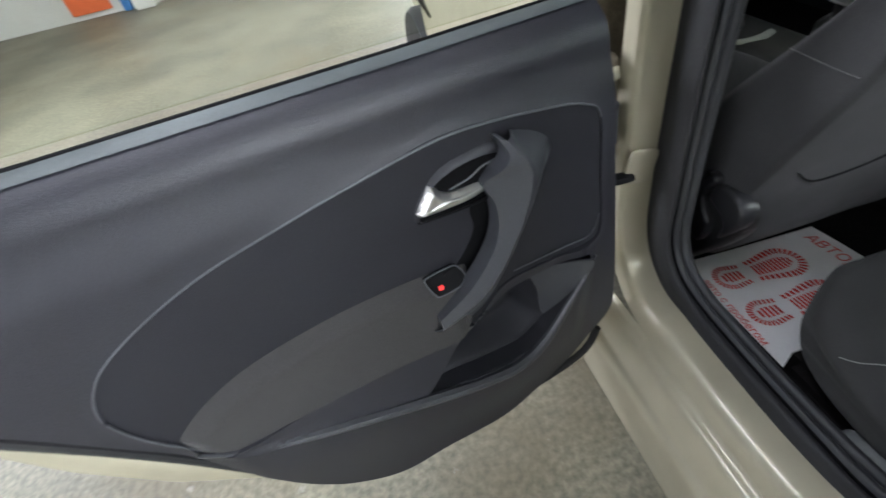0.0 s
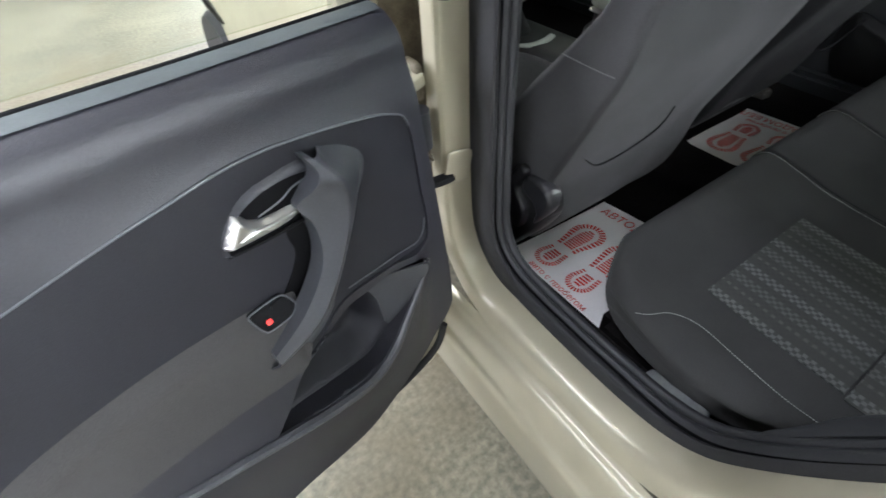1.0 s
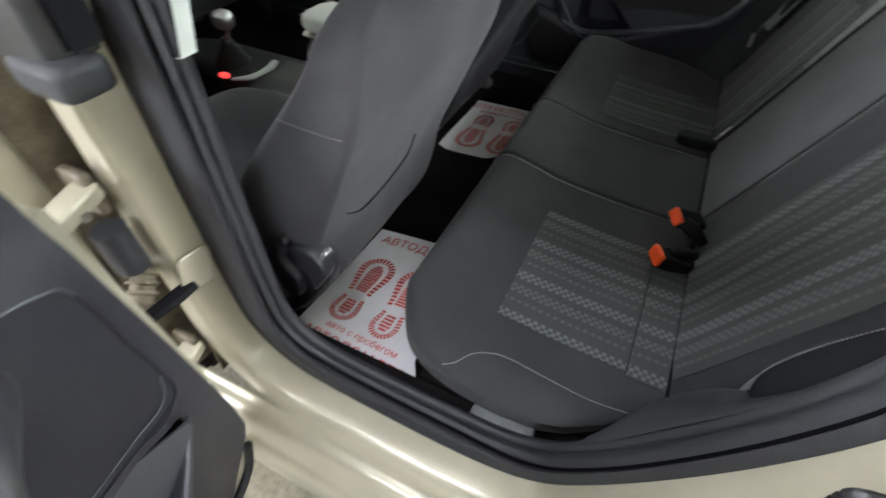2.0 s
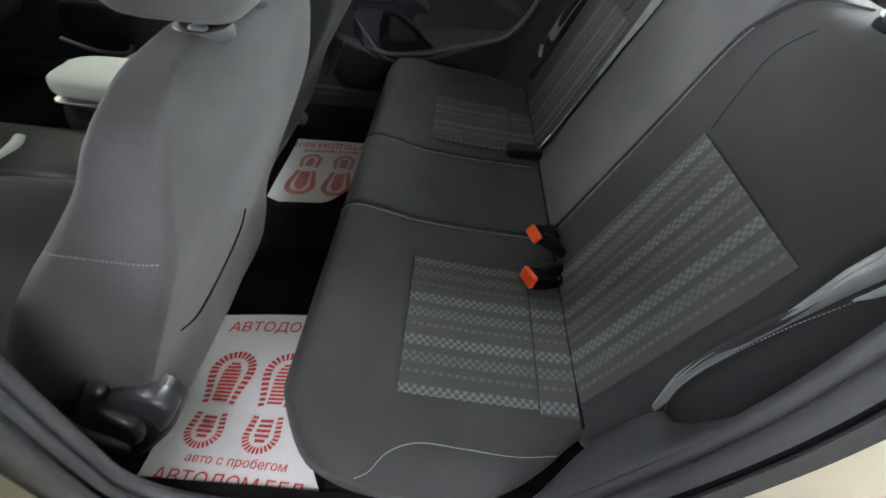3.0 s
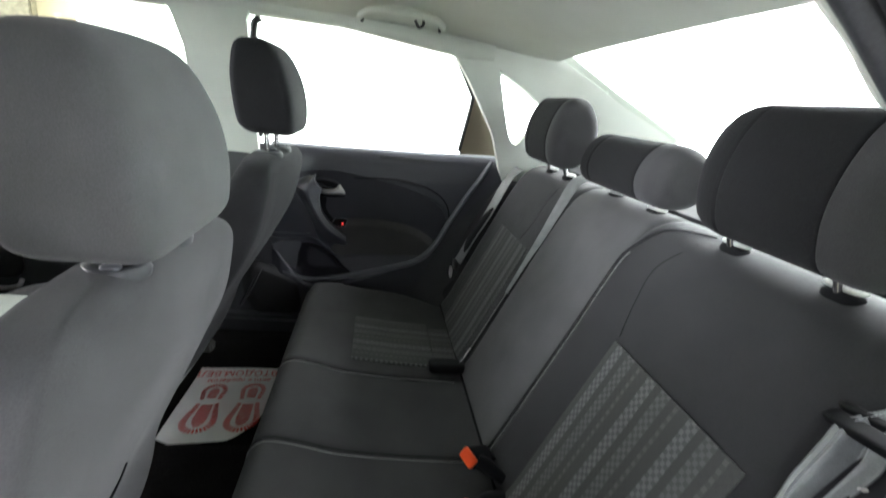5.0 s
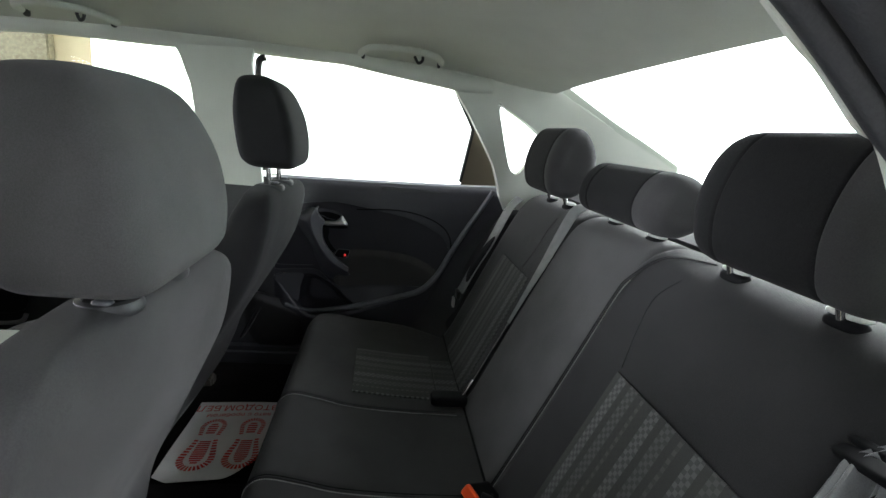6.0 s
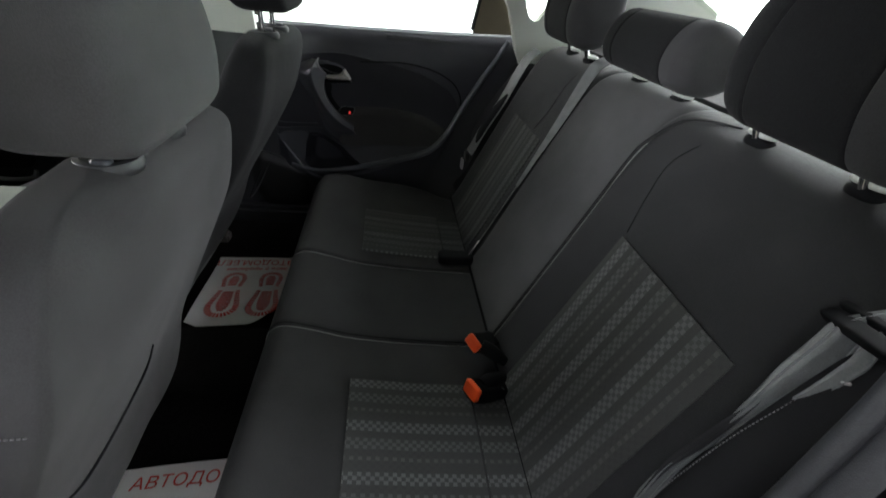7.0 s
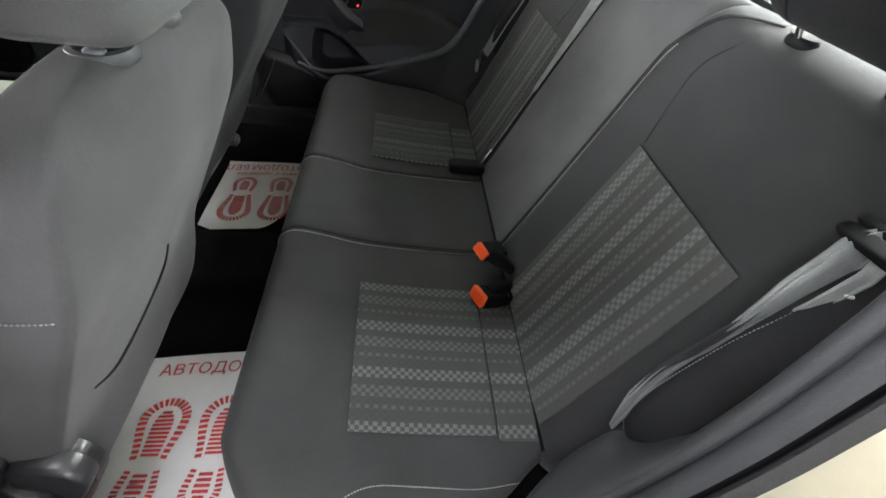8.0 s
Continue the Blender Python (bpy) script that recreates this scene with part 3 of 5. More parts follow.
def base_depth(p):
    u, z = p[:, 0], p[:, 1]
    belt = np.interp(u, [0, 0.21, 0.53, 0.8], [1.003, 1.008, 1.019, 1.035])
    d = np.clip(belt - z, 0, 0.042) / 0.042
    v = -0.048 * (1 - np.sqrt(np.clip(1 - (1 - d) ** 2, 0, 1)))
    v = v - 0.010 * smooth((0.10 - belt + z) / 0.06) + 0.0
    v = v + 0.0015 * (1 - smooth((-signed(D_INSET, p)) / 0.008))
    rim = rim_side(p)
    swell = smooth((u - 0.0) / 0.05) * (1 - smooth((u - 0.52) / 0.06))
    low = smooth((z - 0.38) / (np.maximum(rim - 0.38, 0.03))) * (z <= rim + 0.004)
    high = (1 - smooth((z - rim) / 0.10)) * (z > rim + 0.004)
    v = v + 0.020 * swell * np.maximum(low, high * 0.8)
    return v


def door(place, car_ob, label):
    def bulge(poly, base, height, run):
        return lambda p: base + height * smooth(signed(poly, p) / run)

    ob = part("rear_door", relief(D_OUT, base_depth, place, 0.005, lambda p: 0.004 + 0.096 * (p[:, 1] < 0.985), [D_INSET, D_POCKET]), M_PLASTIC, car_ob, label)
    line = D_INSET[:78]
    # the near bead's paler grey stands for the light it catches
    part("bead", tube([place(u, 0.0012, z) for u, z in line], 0.0013, 6), M_SOFT if place is place_open else M_PLASTIC, ob, "raised bead round the inset")
    part("inset", relief(D_INSET, lambda p: -0.0018 + 0.0 * p[:, 0], place, 0.008, 0.004), M_INSET, ob, "darker smooth inset of the door card")
    low = np.array([(u, z - 0.09 * float(smooth((0.712 - z) / 0.03))) for u, z in D_FABRIC])
    cushion = lambda p: -0.006 + 0.018 * smooth(signed(low, p) / 0.035)
    part("armrest", relief(D_FABRIC, cushion, place, 0.005, 0.006), M_PAD, ob, "charcoal cloth armrest pad")
    def liner(p):
        """A facet falls from the hinge end of the rim to a well with steep walls."""
        fall = 0.016 - 0.030 * smooth((p[:, 0] - 0.016) / 0.095)
        return fall - (fall + 0.062) * smooth(signed(D_WELL, p) / 0.034)
    # the darker inset plastic adds to the shade in this hollow
    part("pocket_liner", relief(D_POCKET, liner, place, 0.003, 0.0), M_INSET, ob, "dark hollow of the door pocket")
    facet = curve([(0.104, 0.678), (0.050, 0.683), (0.024, 0.677), (0.019, 0.664), (0.037, 0.638), (0.063, 0.605), (0.089, 0.580), (0.096, 0.640)], 4, True)
    part("pocket_facet", relief(facet, lambda p: 0.0172 - 0.030 * smooth((p[:, 0] - 0.016) / 0.095), place, 0.003, 0.002), M_PLASTIC_LIT, ob, "facet that runs down into the door pocket, in the plastic's lit tone")
    hub = D_POCKET.mean(0)
    ring = np.vstack([D_POCKET, D_POCKET[:1]])
    ring = ring + (hub - ring) / np.linalg.norm(hub - ring, axis=1)[:, None] * 0.0018
    top = base_depth(ring) - 0.003
    part("pocket_wall", mesh_of([place(u, w + (-0.085 - w) * k / 3, z) for (u, z), w in zip(ring, top) for k in range(4)], grid_faces(len(ring), 4)), M_INSET, ob, "dark side walls of the door pocket")
    seam = curve([(0.139, 0.716), (0.075, 0.713), (0.028, 0.713), (0.010, 0.722), (0.004, 0.742)], 6)
    part("card_seam", tube([place(u, float(base_depth(np.array([[u, z]]))[0]) + 0.0004, z) for u, z in seam], 0.0009, 6), M_SOFT, ob, "fine seam of the door card")
    part("pocket_rim", tube([place(u, 0.023 - 0.012 * abs(i / (len(D_RIM) - 1) - 0.5) * 2, z) for i, (u, z) in enumerate(D_RIM)], [0.002, 0.006, 0.009, 0.009, 0.008, 0.005, 0.002]), M_PLASTIC_LIT, ob,
         "rim of the door pocket in the plastic's lit tone")
    def crest(p):
        return 0.040 * smooth((0.925 - p[:, 1]) / 0.05 + 0.35) * (0.30 + 0.70 * smooth((p[:, 1] - 0.655) / 0.10))

    def flank(p):
        """A broad flank that falls from the ridge and runs out into the panel."""
        ridge, rim = nearest(D_RIDGE_LOOP, p)[1], nearest(D_RUNOUT_LOOP, p)[1]
        return -0.003 + (crest(p) + 0.003) * smooth(rim / (rim + ridge + 1e-6)) ** 0.85
    pull = part("pull_handle", relief(D_FLANK, flank, place, 0.0025, 0.003), M_PLASTIC_LIT, ob, "plastic pull handle with a ridge, in the plastic's lit tone")
    part("grip_facet", relief(D_GRIP, lambda p: crest(p) - 0.75 * nearest(D_RIDGE_LOOP, p)[1], place, 0.002, 0.022), M_PLASTIC_LIT, pull, "inner facet of the pull in the plastic's lit tone")
    # flat black patch, painted as the shade behind the pull
    part("pull_shade", relief(D_PULL_SHADE, lambda p: -0.0008 + 0 * p[:, 0], place, 0.005, 0.001), M_PITCH, ob, "flat black patch that paints the shade behind the pull")
    part("handle_bezel", relief(D_BEZEL, lambda p: -0.006 + 0.010 * smooth(signed(D_BEZEL, p) / 0.010), place, 0.0035, 0.003, [D_CUP]), M_PLASTIC, ob, "raised surround of the release lever")
    # another flat black patch gives the lever's recess its shade
    part("cup_shade", relief(D_CUP, lambda p: -0.0006 + 0 * p[:, 0], place, 0.004, 0.0), M_PITCH, ob, "flat black patch that paints the shade behind the release lever")
    part("cup_spring", tube([place(*q) for q in ((0.205, -0.001, 0.876), (0.180, -0.001, 0.880), (0.165, -0.001, 0.887), (0.150, -0.001, 0.889))], 0.0013, 6, 5), M_SOFT, ob)
    part("release_lever", relief(D_LEVER, lambda p: 0.002 + 0.008 * smooth(signed(D_LEVER, p) / 0.006) - 0.004 * smooth((0.20 - p[:, 0]) / 0.04), place, 0.0018, 0.010), M_SILVER, ob, "satin silver release lever")
    part("lever_ridge", tube([place(*q) for q in ((0.232, 0.010, 0.868), (0.214, 0.011, 0.871), (0.196, 0.010, 0.868), (0.165, 0.006, 0.867))], [0.001, 0.0022, 0.0022, 0.0012], 8, 6), M_SILVER, ob)
    # black line painted as the shade under the lever
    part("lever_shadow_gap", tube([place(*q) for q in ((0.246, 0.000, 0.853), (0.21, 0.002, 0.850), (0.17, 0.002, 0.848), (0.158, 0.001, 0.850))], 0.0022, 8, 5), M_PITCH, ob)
    sw = lambda k: (D_SWITCH - D_SWITCH.mean(0)) * k + D_SWITCH.mean(0)
    part("window_switch", relief(D_SWITCH, lambda p: np.maximum(cushion(p), -0.001) + 0.0045 - 0.0025 * smooth(signed(D_SWITCH, p) / 0.004), place, 0.002, 0.004), M_PITCH, ob, "black window switch plate")
    part("switch_rim", tube([place(u, float(np.maximum(cushion(np.array([[u, z]])), -0.001)[0]) + 0.0048, z) for u, z in np.vstack([D_SWITCH, D_SWITCH[:1]])], 0.0009, 6), M_SOFT, ob)
    part("switch_rocker", relief(sw(0.42) + np.array([-0.010, 0.002]), lambda p: np.maximum(cushion(p), -0.001) + 0.0042, place, 0.002, 0.004), M_PITCH, ob)
    part("switch_lamp", rounded((0, 0, 0), (0.006, 0.003, 0.007), 4, 6), M_RED, ob, "glowing red switch symbol").matrix_basis = frame_at(place, 0.2425, float(cushion(np.array([[0.2425, 0.761]]))[0]) + 0.0035, 0.761)
    # painted steel shell and glass
    shell = np.array(D_SHELL)
    part("shell", relief(shell, lambda p: -0.036 - 0.07 * smooth((signed(shell, p) - 0.03) / 0.03), place, 0.012, 0.012), M_GOLD, ob, "gold painted inner door flange")
    part("outer_skin", relief(shell * 1.0, lambda p: -0.115 - 0.018 * np.sin(np.clip((p[:, 1] - 0.33) / 0.7, 0, 1) * math.pi), place, 0.03, -0.085), M_GOLD, ob, "gold painted outer door skin")
    part("edge_seal", tube([place(u, -0.03, z) for u, z in curve([(0.83, 1.02), (0.83, 0.985), (0.76, 0.90), (0.675, 0.775), (0.60, 0.65), (0.54, 0.53), (0.48, 0.42), (0.40, 0.355), (0.20, 0.345), (0.0, 0.36), (-0.045, 0.42)], 5)], 0.007), M_RUBBER, ob)
    belt = lambda u: float(np.interp(u, [0, 0.21, 0.53, 0.8], [1.003, 1.008, 1.019, 1.035]))
    part("waist_seal", tube([place(u, -0.0525, belt(u) + 0.0005) for u in np.linspace(-0.015, 0.815, 20)], 0.0023), M_PITCH, ob, "thin black window seal")
    def strip(a, b):
        u, d = 0.003 + 0.80 * a, 0.0005 + 0.0050 * b
        w = -0.048 * (1 - math.sqrt(1 - (1 - d / 0.042) ** 2)) - 0.010
        return place(u, w + 0.0012, belt(u) - d + 0.0012)
    part("waist_sheen", sheet(strip, 30, 8), M_WAIST_SHEEN, ob, "pale strip that paints the light on the window edge")
    return ob


def frame_at(place, u, v, z):
    """A pose whose x runs along the door and whose y points out of the panel."""
    o = place(u, v, z)
    x, y = Vector(place(u + 1, v, z) - o), Vector(place(u, v + 1, z) - o)
    m = Matrix((x, y, (0, 0, 1))).transposed().to_4x4()
    m.translation = Vector(o)
    return m


def rear_doors(car_ob):
    near = door(place_open, car_ob, "open rear door with grained charcoal plastic lining")
    far = door(place_shut, car_ob, "closed rear door with dark lining")
    win = np.array([(-0.02, 1.0), (0.83, 1.03), (0.80, 1.10), (0.62, 1.30), (0.52, 1.36), (0.30, 1.40), (-0.02, 1.40)])
    for u, w, mat, lab in ((0.012, 0.020, M_GOLD, "gold painted window upright"), (0.655, 0.012, M_BLACK, "black window divider")):
        part("window_upright", tube([place_open(u, -0.075, 0.98), place_open(u - 0.004, -0.10, 1.12), place_open(u - 0.012, -0.17, 1.38)], w, 8, 3, 0.8), mat, near, lab)
    g = part("window_glass", relief(win, lambda p: -0.075 - 0.28 * (p[:, 1] - 1.0), place_open, 0.05, 0.004), M_GLASS, near, "clear tinted window pane")
    g.visible_shadow = False
    g = part("window_glass", relief(np.array([(-0.03, 1.0), (0.62, 1.05), (0.636, 1.2), (0.57, 1.32), (0.45, 1.36), (0.30, 1.375), (-0.03, 1.38)]), lambda p: -0.03 + 0.28 * (p[:, 1] - 1.0), place_shut, 0.05, 0.004), M_GLASS, far, "clear window pane")
    g.visible_shadow = False
    fr = [(0.612, 1.04), (0.620, 1.12), (0.627, 1.205), (0.622, 1.225), (0.562, 1.315)]
    part("window_frame", tube([place_shut(u, -0.02 + 0.26 * (z - 1.0), z) for u, z in curve(fr, 6)], 0.0065, 8), M_BLACK, far, "black window surround")
    part("window_frame", tube([place_shut(u, -0.02 + 0.26 * (z - 1.0), z) for u, z in curve([(-0.01, 1.352), (-0.028, 1.335), (-0.032, 1.25), (-0.03, 1.02)], 6)], 0.010, 8), M_BLACK, far, "black window surround")
    part("sail_trim", relief(np.array([(0.615, 1.030), (0.790, 1.040), (0.725, 1.14), (0.645, 1.225), (0.630, 1.205)]), lambda p: -0.016 + 0.26 * (p[:, 1] - 1.0), place_shut, 0.008, 0.01), M_BEIGE_DARK, far, "brown corner trim behind the window")
    edge = [(0.052, 0.577), (0.138, 0.557), (0.235, 0.571), (0.325, 0.592), (0.42, 0.620), (0.507, 0.652), (0.562, 0.713), (0.604, 0.80), (0.648, 0.885), (0.69, 0.957), (0.724, 1.02)]
    part("edge_trim", tube([place_shut(u, 0.020, z) for u, z in edge], [0.006, 0.009, 0.010, 0.010, 0.009, 0.008, 0.007], 10, 5), M_SOFT, far, "satin grey edge of the door lining")
    part("inset_groove", tube([place_shut(u, 0.002, z) for u, z in curve([(0.272, 0.918), (0.40, 0.926), (0.495, 0.913), (0.560, 0.885), (0.592, 0.850), (0.603, 0.806), (0.594, 0.765)], 6)], 0.0022, 8), M_PITCH, far, "dark groove round the inset")
    # loudspeaker grille low on the lining
    spk = curve([(-0.062, 0.607), (0.013, 0.597), (0.085, 0.572), (0.121, 0.545), (0.118, 0.48), (0.095, 0.428), (0.03, 0.412), (-0.039, 0.425), (-0.080, 0.512)], 6, True)
    for pl, ob in ((place_shut, far),):
        part("speaker_grille", relief(spk, lambda p: 0.012 + 0.008 * smooth(signed(spk, p) / 0.03), pl, 0.006, 0.012), M_BLACK, ob, "black loudspeaker grille")


# ---- car body ----
LOOP = [(0.212, 1.36), (0.214, 1.2), (0.212, 1.0), (0.214, 0.80), (0.212, 0.64), (0.205, 0.555), (0.17, 0.505), (0.11, 0.485), (0.0, 0.478), (-0.12, 0.478), (-0.20, 0.487), (-0.255, 0.515), (-0.300, 0.570),
        (-0.350, 0.655), (-0.399, 0.760), (-0.432, 0.855), (-0.447, 0.935), (-0.456, 1.01), (-0.450, 1.075), (-0.418, 1.142), (-0.354, 1.197), (-0.290, 1.249), (-0.17, 1.325), (-0.05, 1.35), (0.08, 1.368), (0.17, 1.372)]


def loop_sweep(section, n=6, start=0, stop=None):
    """Run an (o, x, front, rear, deep, set) section round the door opening; o points away from the opening.
    front and rear widen it at the two posts, deep and set shift its x there."""
    p = curve(LOOP, n, True)
    t = np.roll(p, -1, 0) - np.roll(p, 1, 0)
    t /= np.linalg.norm(t, axis=1)[:, None]
    nrm = np.stack([t[:, 1], -t[:, 0]], 1)
    c = p.mean(0)
    if (nrm * (p - c)).sum() < 0:
        nrm = -nrm
    closed = stop is None
    ids = range(len(p)) if closed else range(start * n, stop * n + 1)
    s = curve([tuple(q) + (0.0,) * (6 - len(q)) for q in section], 4)
    lean = lambda z: 0.10 * max(z - 1.10, 0)

    def shift(y, z, x):
        """The frame leans away from the opening above the waist."""
        return 0.014 * float(smooth((z - 1.10) / 0.06))
    ahead = lambda y, z: float(smooth((y - 0.10) / 0.10)) * float(smooth((1.06 - z) / 0.06))
    behind = lambda y: float(smooth((-0.08 - y) / 0.26))
    v = []
    for i in ids:
        wf, wr = ahead(*p[i]), behind(p[i][0])
        for o, x, fo, ro, fx, rx in s:
            y, z = p[i] + nrm[i] * (o + fo * wf + ro * wr + shift(*p[i], x))
            v.append((x + fx * wf + rx * wr + lean(p[i][1]), y, z))
    k = len(list(ids))
    return tidy(mesh_of(v, grid_faces(k, len(s), close_u=closed)), 0.8)


def car():
    ob = thing("car", "gold sedan with its rear door standing open in a garage", "car")
    rear_doors(ob)
    part("entry_trim", loop_sweep([(0.045, -0.622), (0.016, -0.629), (-0.002, -0.636), (-0.007, -0.645), (-0.003, -0.651), (0.001, -0.653), (-0.004, -0.657), (-0.006, -0.662, 0, 0, 0, -0.005), (-0.001, -0.667, 0, 0, 0, -0.009)]), M_TRIM, ob,
         "charcoal plastic trim round the door opening with a stepped edge")
    part("seal_gap", loop_sweep([(0.000, -0.666, 0, 0, 0, -0.009), (0.005, -0.668, 0, 0, 0, -0.009), (0.002, -0.671, 0, 0, 0, -0.009)]), M_PITCH, ob, "black gap beside the seal")
    part("door_seal", loop_sweep([(0.003, -0.6705, 0, 0, 0, -0.009), (-0.002, -0.673, 0, 0, 0, -0.009), (-0.004, -0.681, 0, -0.002, 0, -0.005), (0.000, -0.687, 0.020, -0.006, 0.003), (0.009, -0.690, 0.036, -0.009, 0.010), (0.020, -0.694, 0.038, -0.009, 0.012)]), M_RUBBER, ob, "black rubber door seal")
    part("door_frame", loop_sweep([(0.017, -0.690, 0.038, -0.010, 0.012), (0.018, -0.706, 0.038, -0.010, 0.008), (0.020, -0.724, 0.038, -0.008), (0.024, -0.737, 0.038, -0.006, 0.006), (0.034, -0.746, 0.034, 0, 0.011), (0.060, -0.753, 0.030, 0, 0.014)]), M_GOLD, ob, "gold painted door frame")
    striker = part("door_striker", rounded((-0.722, -0.452, 0.842), (0.030, 0.006, 0.060), 5, 6), M_STEEL, ob, "steel door striker plate")
    part("striker_loop", tube([(-0.735, -0.446, 0.824), (-0.738, -0.425, 0.826), (-0.738, -0.422, 0.843), (-0.738, -0.425, 0.858), (-0.735, -0.446, 0.860)], 0.0045, 8, 4), M_BLACK, striker, "black striker loop")
    part("post_cover", loop_sweep([(0.014, -0.709), (0.016, -0.726), (0.020, -0.741), (0.032, -0.750), (0.085, -0.757)], start=0, stop=2), M_BLACK, ob, "black cover of the window post")
    # sill below the opening
    sill = [(0.055, -0.750), (0.064, -0.757), (0.068, -0.772), (0.085, -0.781), (0.118, -0.790), (0.130, -0.800), (0.150, -0.806), (0.22, -0.804), (0.30, -0.79), (0.34, -0.74)]
    ssec = curve(sill, 4)
    part("sill", tidy(mesh_of([(x, y, 0.480 - o) for y in np.linspace(1.3, -0.33, 60) for o, x in ssec], grid_faces(60, len(ssec))), 0.8), M_GOLD, ob, "gold painted sill with a rounded step")
    # wheel arch flank behind the opening
    def flank(a, b):
        q = curve(LOOP[10:19], 8)
        i = a * (len(q) - 1)
        y, z = q[int(i)] if i >= len(q) - 1 else q[int(i)] + (q[int(i) + 1] - q[int(i)]) * (i - int(i))
        return (-0.752 - 0.05 * math.sin(b * math.pi * 0.6), y - 0.045 - b * 0.45, z - 0.035 - 0.02 * b)
    part("rear_flank", sheet(flank, 40, 12), M_GOLD, ob, "gold painted rear quarter")
    # door post with its stepped jamb
    post = [(0.298, -0.741), (0.304, -0.740), (0.306, -0.735), (0.309, -0.715), (0.332, -0.708), (0.350, -0.718), (0.356, -0.78)]
    psec = curve(post, 4)
    part("door_post", tidy(mesh_of([(x + 0.012 * math.sin((z - 0.4) * 5), y, z) for z in np.linspace(0.42, 0.985, 24) for y, x in psec], grid_faces(24, len(psec))), 0.8), M_GOLD_DIRT_SHADE, ob, "gold door post, its colour darkened for the jamb's dirt and shade")
    part("post_cap", rounded((-0.735, 0.252, 0.985), (0.052, 0.078, 0.034), 6, 8), M_TRIM, ob, "charcoal cap of the door post")
    part("window_post", box(-0.735, -0.70, 0.222, 0.42, 1.0, 1.40, 0.006), M_PITCH, ob, "black window post")
    part("post_trim_upper", relief(np.array([(0.200, 0.975), (0.245, 0.968), (0.35, 0.98), (0.36, 1.37), (0.19, 1.37)]), lambda p: -0.630 + 0.22 * (p[:, 1] - 1.0), lambda u, v, z: np.array([v, u, z]), 0.02, 0.02), M_CREAM, ob, "cream upper post trim")
    part("post_trim_lower", relief(np.array([(0.215, 0.40), (0.34, 0.40), (0.35, 1.0), (0.216, 0.985)]), lambda p: -0.640 + 0 * p[:, 0], lambda u, v, z: np.array([v, u, z]), 0.02, 0.03), M_TRIM, ob, "charcoal lower post trim")
    for z in (0.838, 0.52):
        hinge = part("hinge", rounded((-0.790, 0.300, z), (0.090, 0.034, 0.020), 9, 8, turn=Euler((0, radians(-10), radians(8))).to_matrix()), M_GOLD, ob, "gold painted hinge bracket")
        part("hinge_leaf", rounded((-0.752, 0.318, z), (0.012, 0.045, 0.060), 7, 6), M_GOLD_DIRT_SHADE, hinge)
        part("hinge_pin", lathe((-0.822, 0.286, z - 0.034), [(0.010, 0), (0.010, 0.068), (0.006, 0.073)], 14), M_BRONZE, hinge, "dusty hinge pin")
        part("hinge_bolt", lathe((-0.778, 0.283, z - 0.006), [(0.007, 0), (0.007, 0.012), (0.004, 0.014)], 6, "y"), M_STEEL, hinge, "steel hinge bolt")
    part("hinge_drum", tube([(-0.765, 0.292, 0.800), (-0.763, 0.292, 0.735)], 0.020, 14), M_TRIM, ob, "grey rubber stop behind the hinge")
    sleeve = part("cable_sleeve", tube([(-0.752, 0.300, 0.715), (-0.778, 0.290, 0.690), (-0.81, 0.272, 0.668), (-0.85, 0.25, 0.655)], 0.015, 12, 6), M_GOLD_DIRT_SHADE, ob, "ribbed cable sleeve")
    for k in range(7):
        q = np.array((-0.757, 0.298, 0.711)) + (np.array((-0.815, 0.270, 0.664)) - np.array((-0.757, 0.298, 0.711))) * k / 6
        part("rib", rounded(tuple(q), (0.006, 0.036, 0.036), 3, 6, turn=Euler((0, radians(-38), radians(25))).to_matrix()), M_GOLD_DIRT_SHADE, sleeve)
    plate = part("check_plate", rounded((-0.712, 0.262, 0.690), (0.052, 0.006, 0.062), 6, 6, turn=Euler((0, radians(12), 0)).to_matrix()), M_GOLD, ob, "gold door check plate")
    part("door_check", tube([(-0.728, 0.262, 0.676), (-0.755, 0.258, 0.681), (-0.80, 0.253, 0.690), (-0.84, 0.245, 0.698)], [0.012, 0.013, 0.011, 0.008], 8, 3, 0.6), M_PITCH, plate, "black door check arm")
    # front door, shut
    fd = lambda u, v, z: np.array([-0.79 - v, 0.365 + u, z])
    part("front_door_skin", relief(np.array([(0, 0.36), (1.0, 0.36), (1.05, 0.98), (0, 1.0)]), lambda p: 0.03 * np.sin((p[:, 1] - 0.36) / 0.64 * math.pi), fd, 0.05, 0.05), M_GOLD, ob, "gold front door")
    part("front_door_lining", box(-0.735, -0.70, 0.36, 1.62, 0.36, 1.0, 0.01), M_TRIM, ob, "dark front door lining")
    part("front_door_window", box(-0.745, -0.741, 0.42, 1.25, 1.0, 1.36, 0), M_GLASS, ob).visible_shadow = False
    part("mirror_shell", rounded((-0.90, 1.12, 1.06), (0.17, 0.10, 0.12), 3, 8), M_GOLD, ob, "gold door mirror")
    part("mirror_foot", tube([(-0.935, 0.775, 0.90), (-0.928, 0.77, 0.875), (-0.915, 0.765, 0.84)], [0.006, 0.010, 0.004], 8, 4, 0.6), M_BLACK, ob, "black mirror foot")
    # floor, tunnel, roof
    part("floor_carpet", box(-0.66, 0.74, -0.45, 1.6, 0.33, 0.365, 0.01), M_CARPET, ob, "black carpet")
    part("floor_tunnel", rounded((0.01, 0.6, 0.36), (0.17, 2.0, 0.11), 5, 12), M_CARPET, ob, "carpeted centre tunnel")
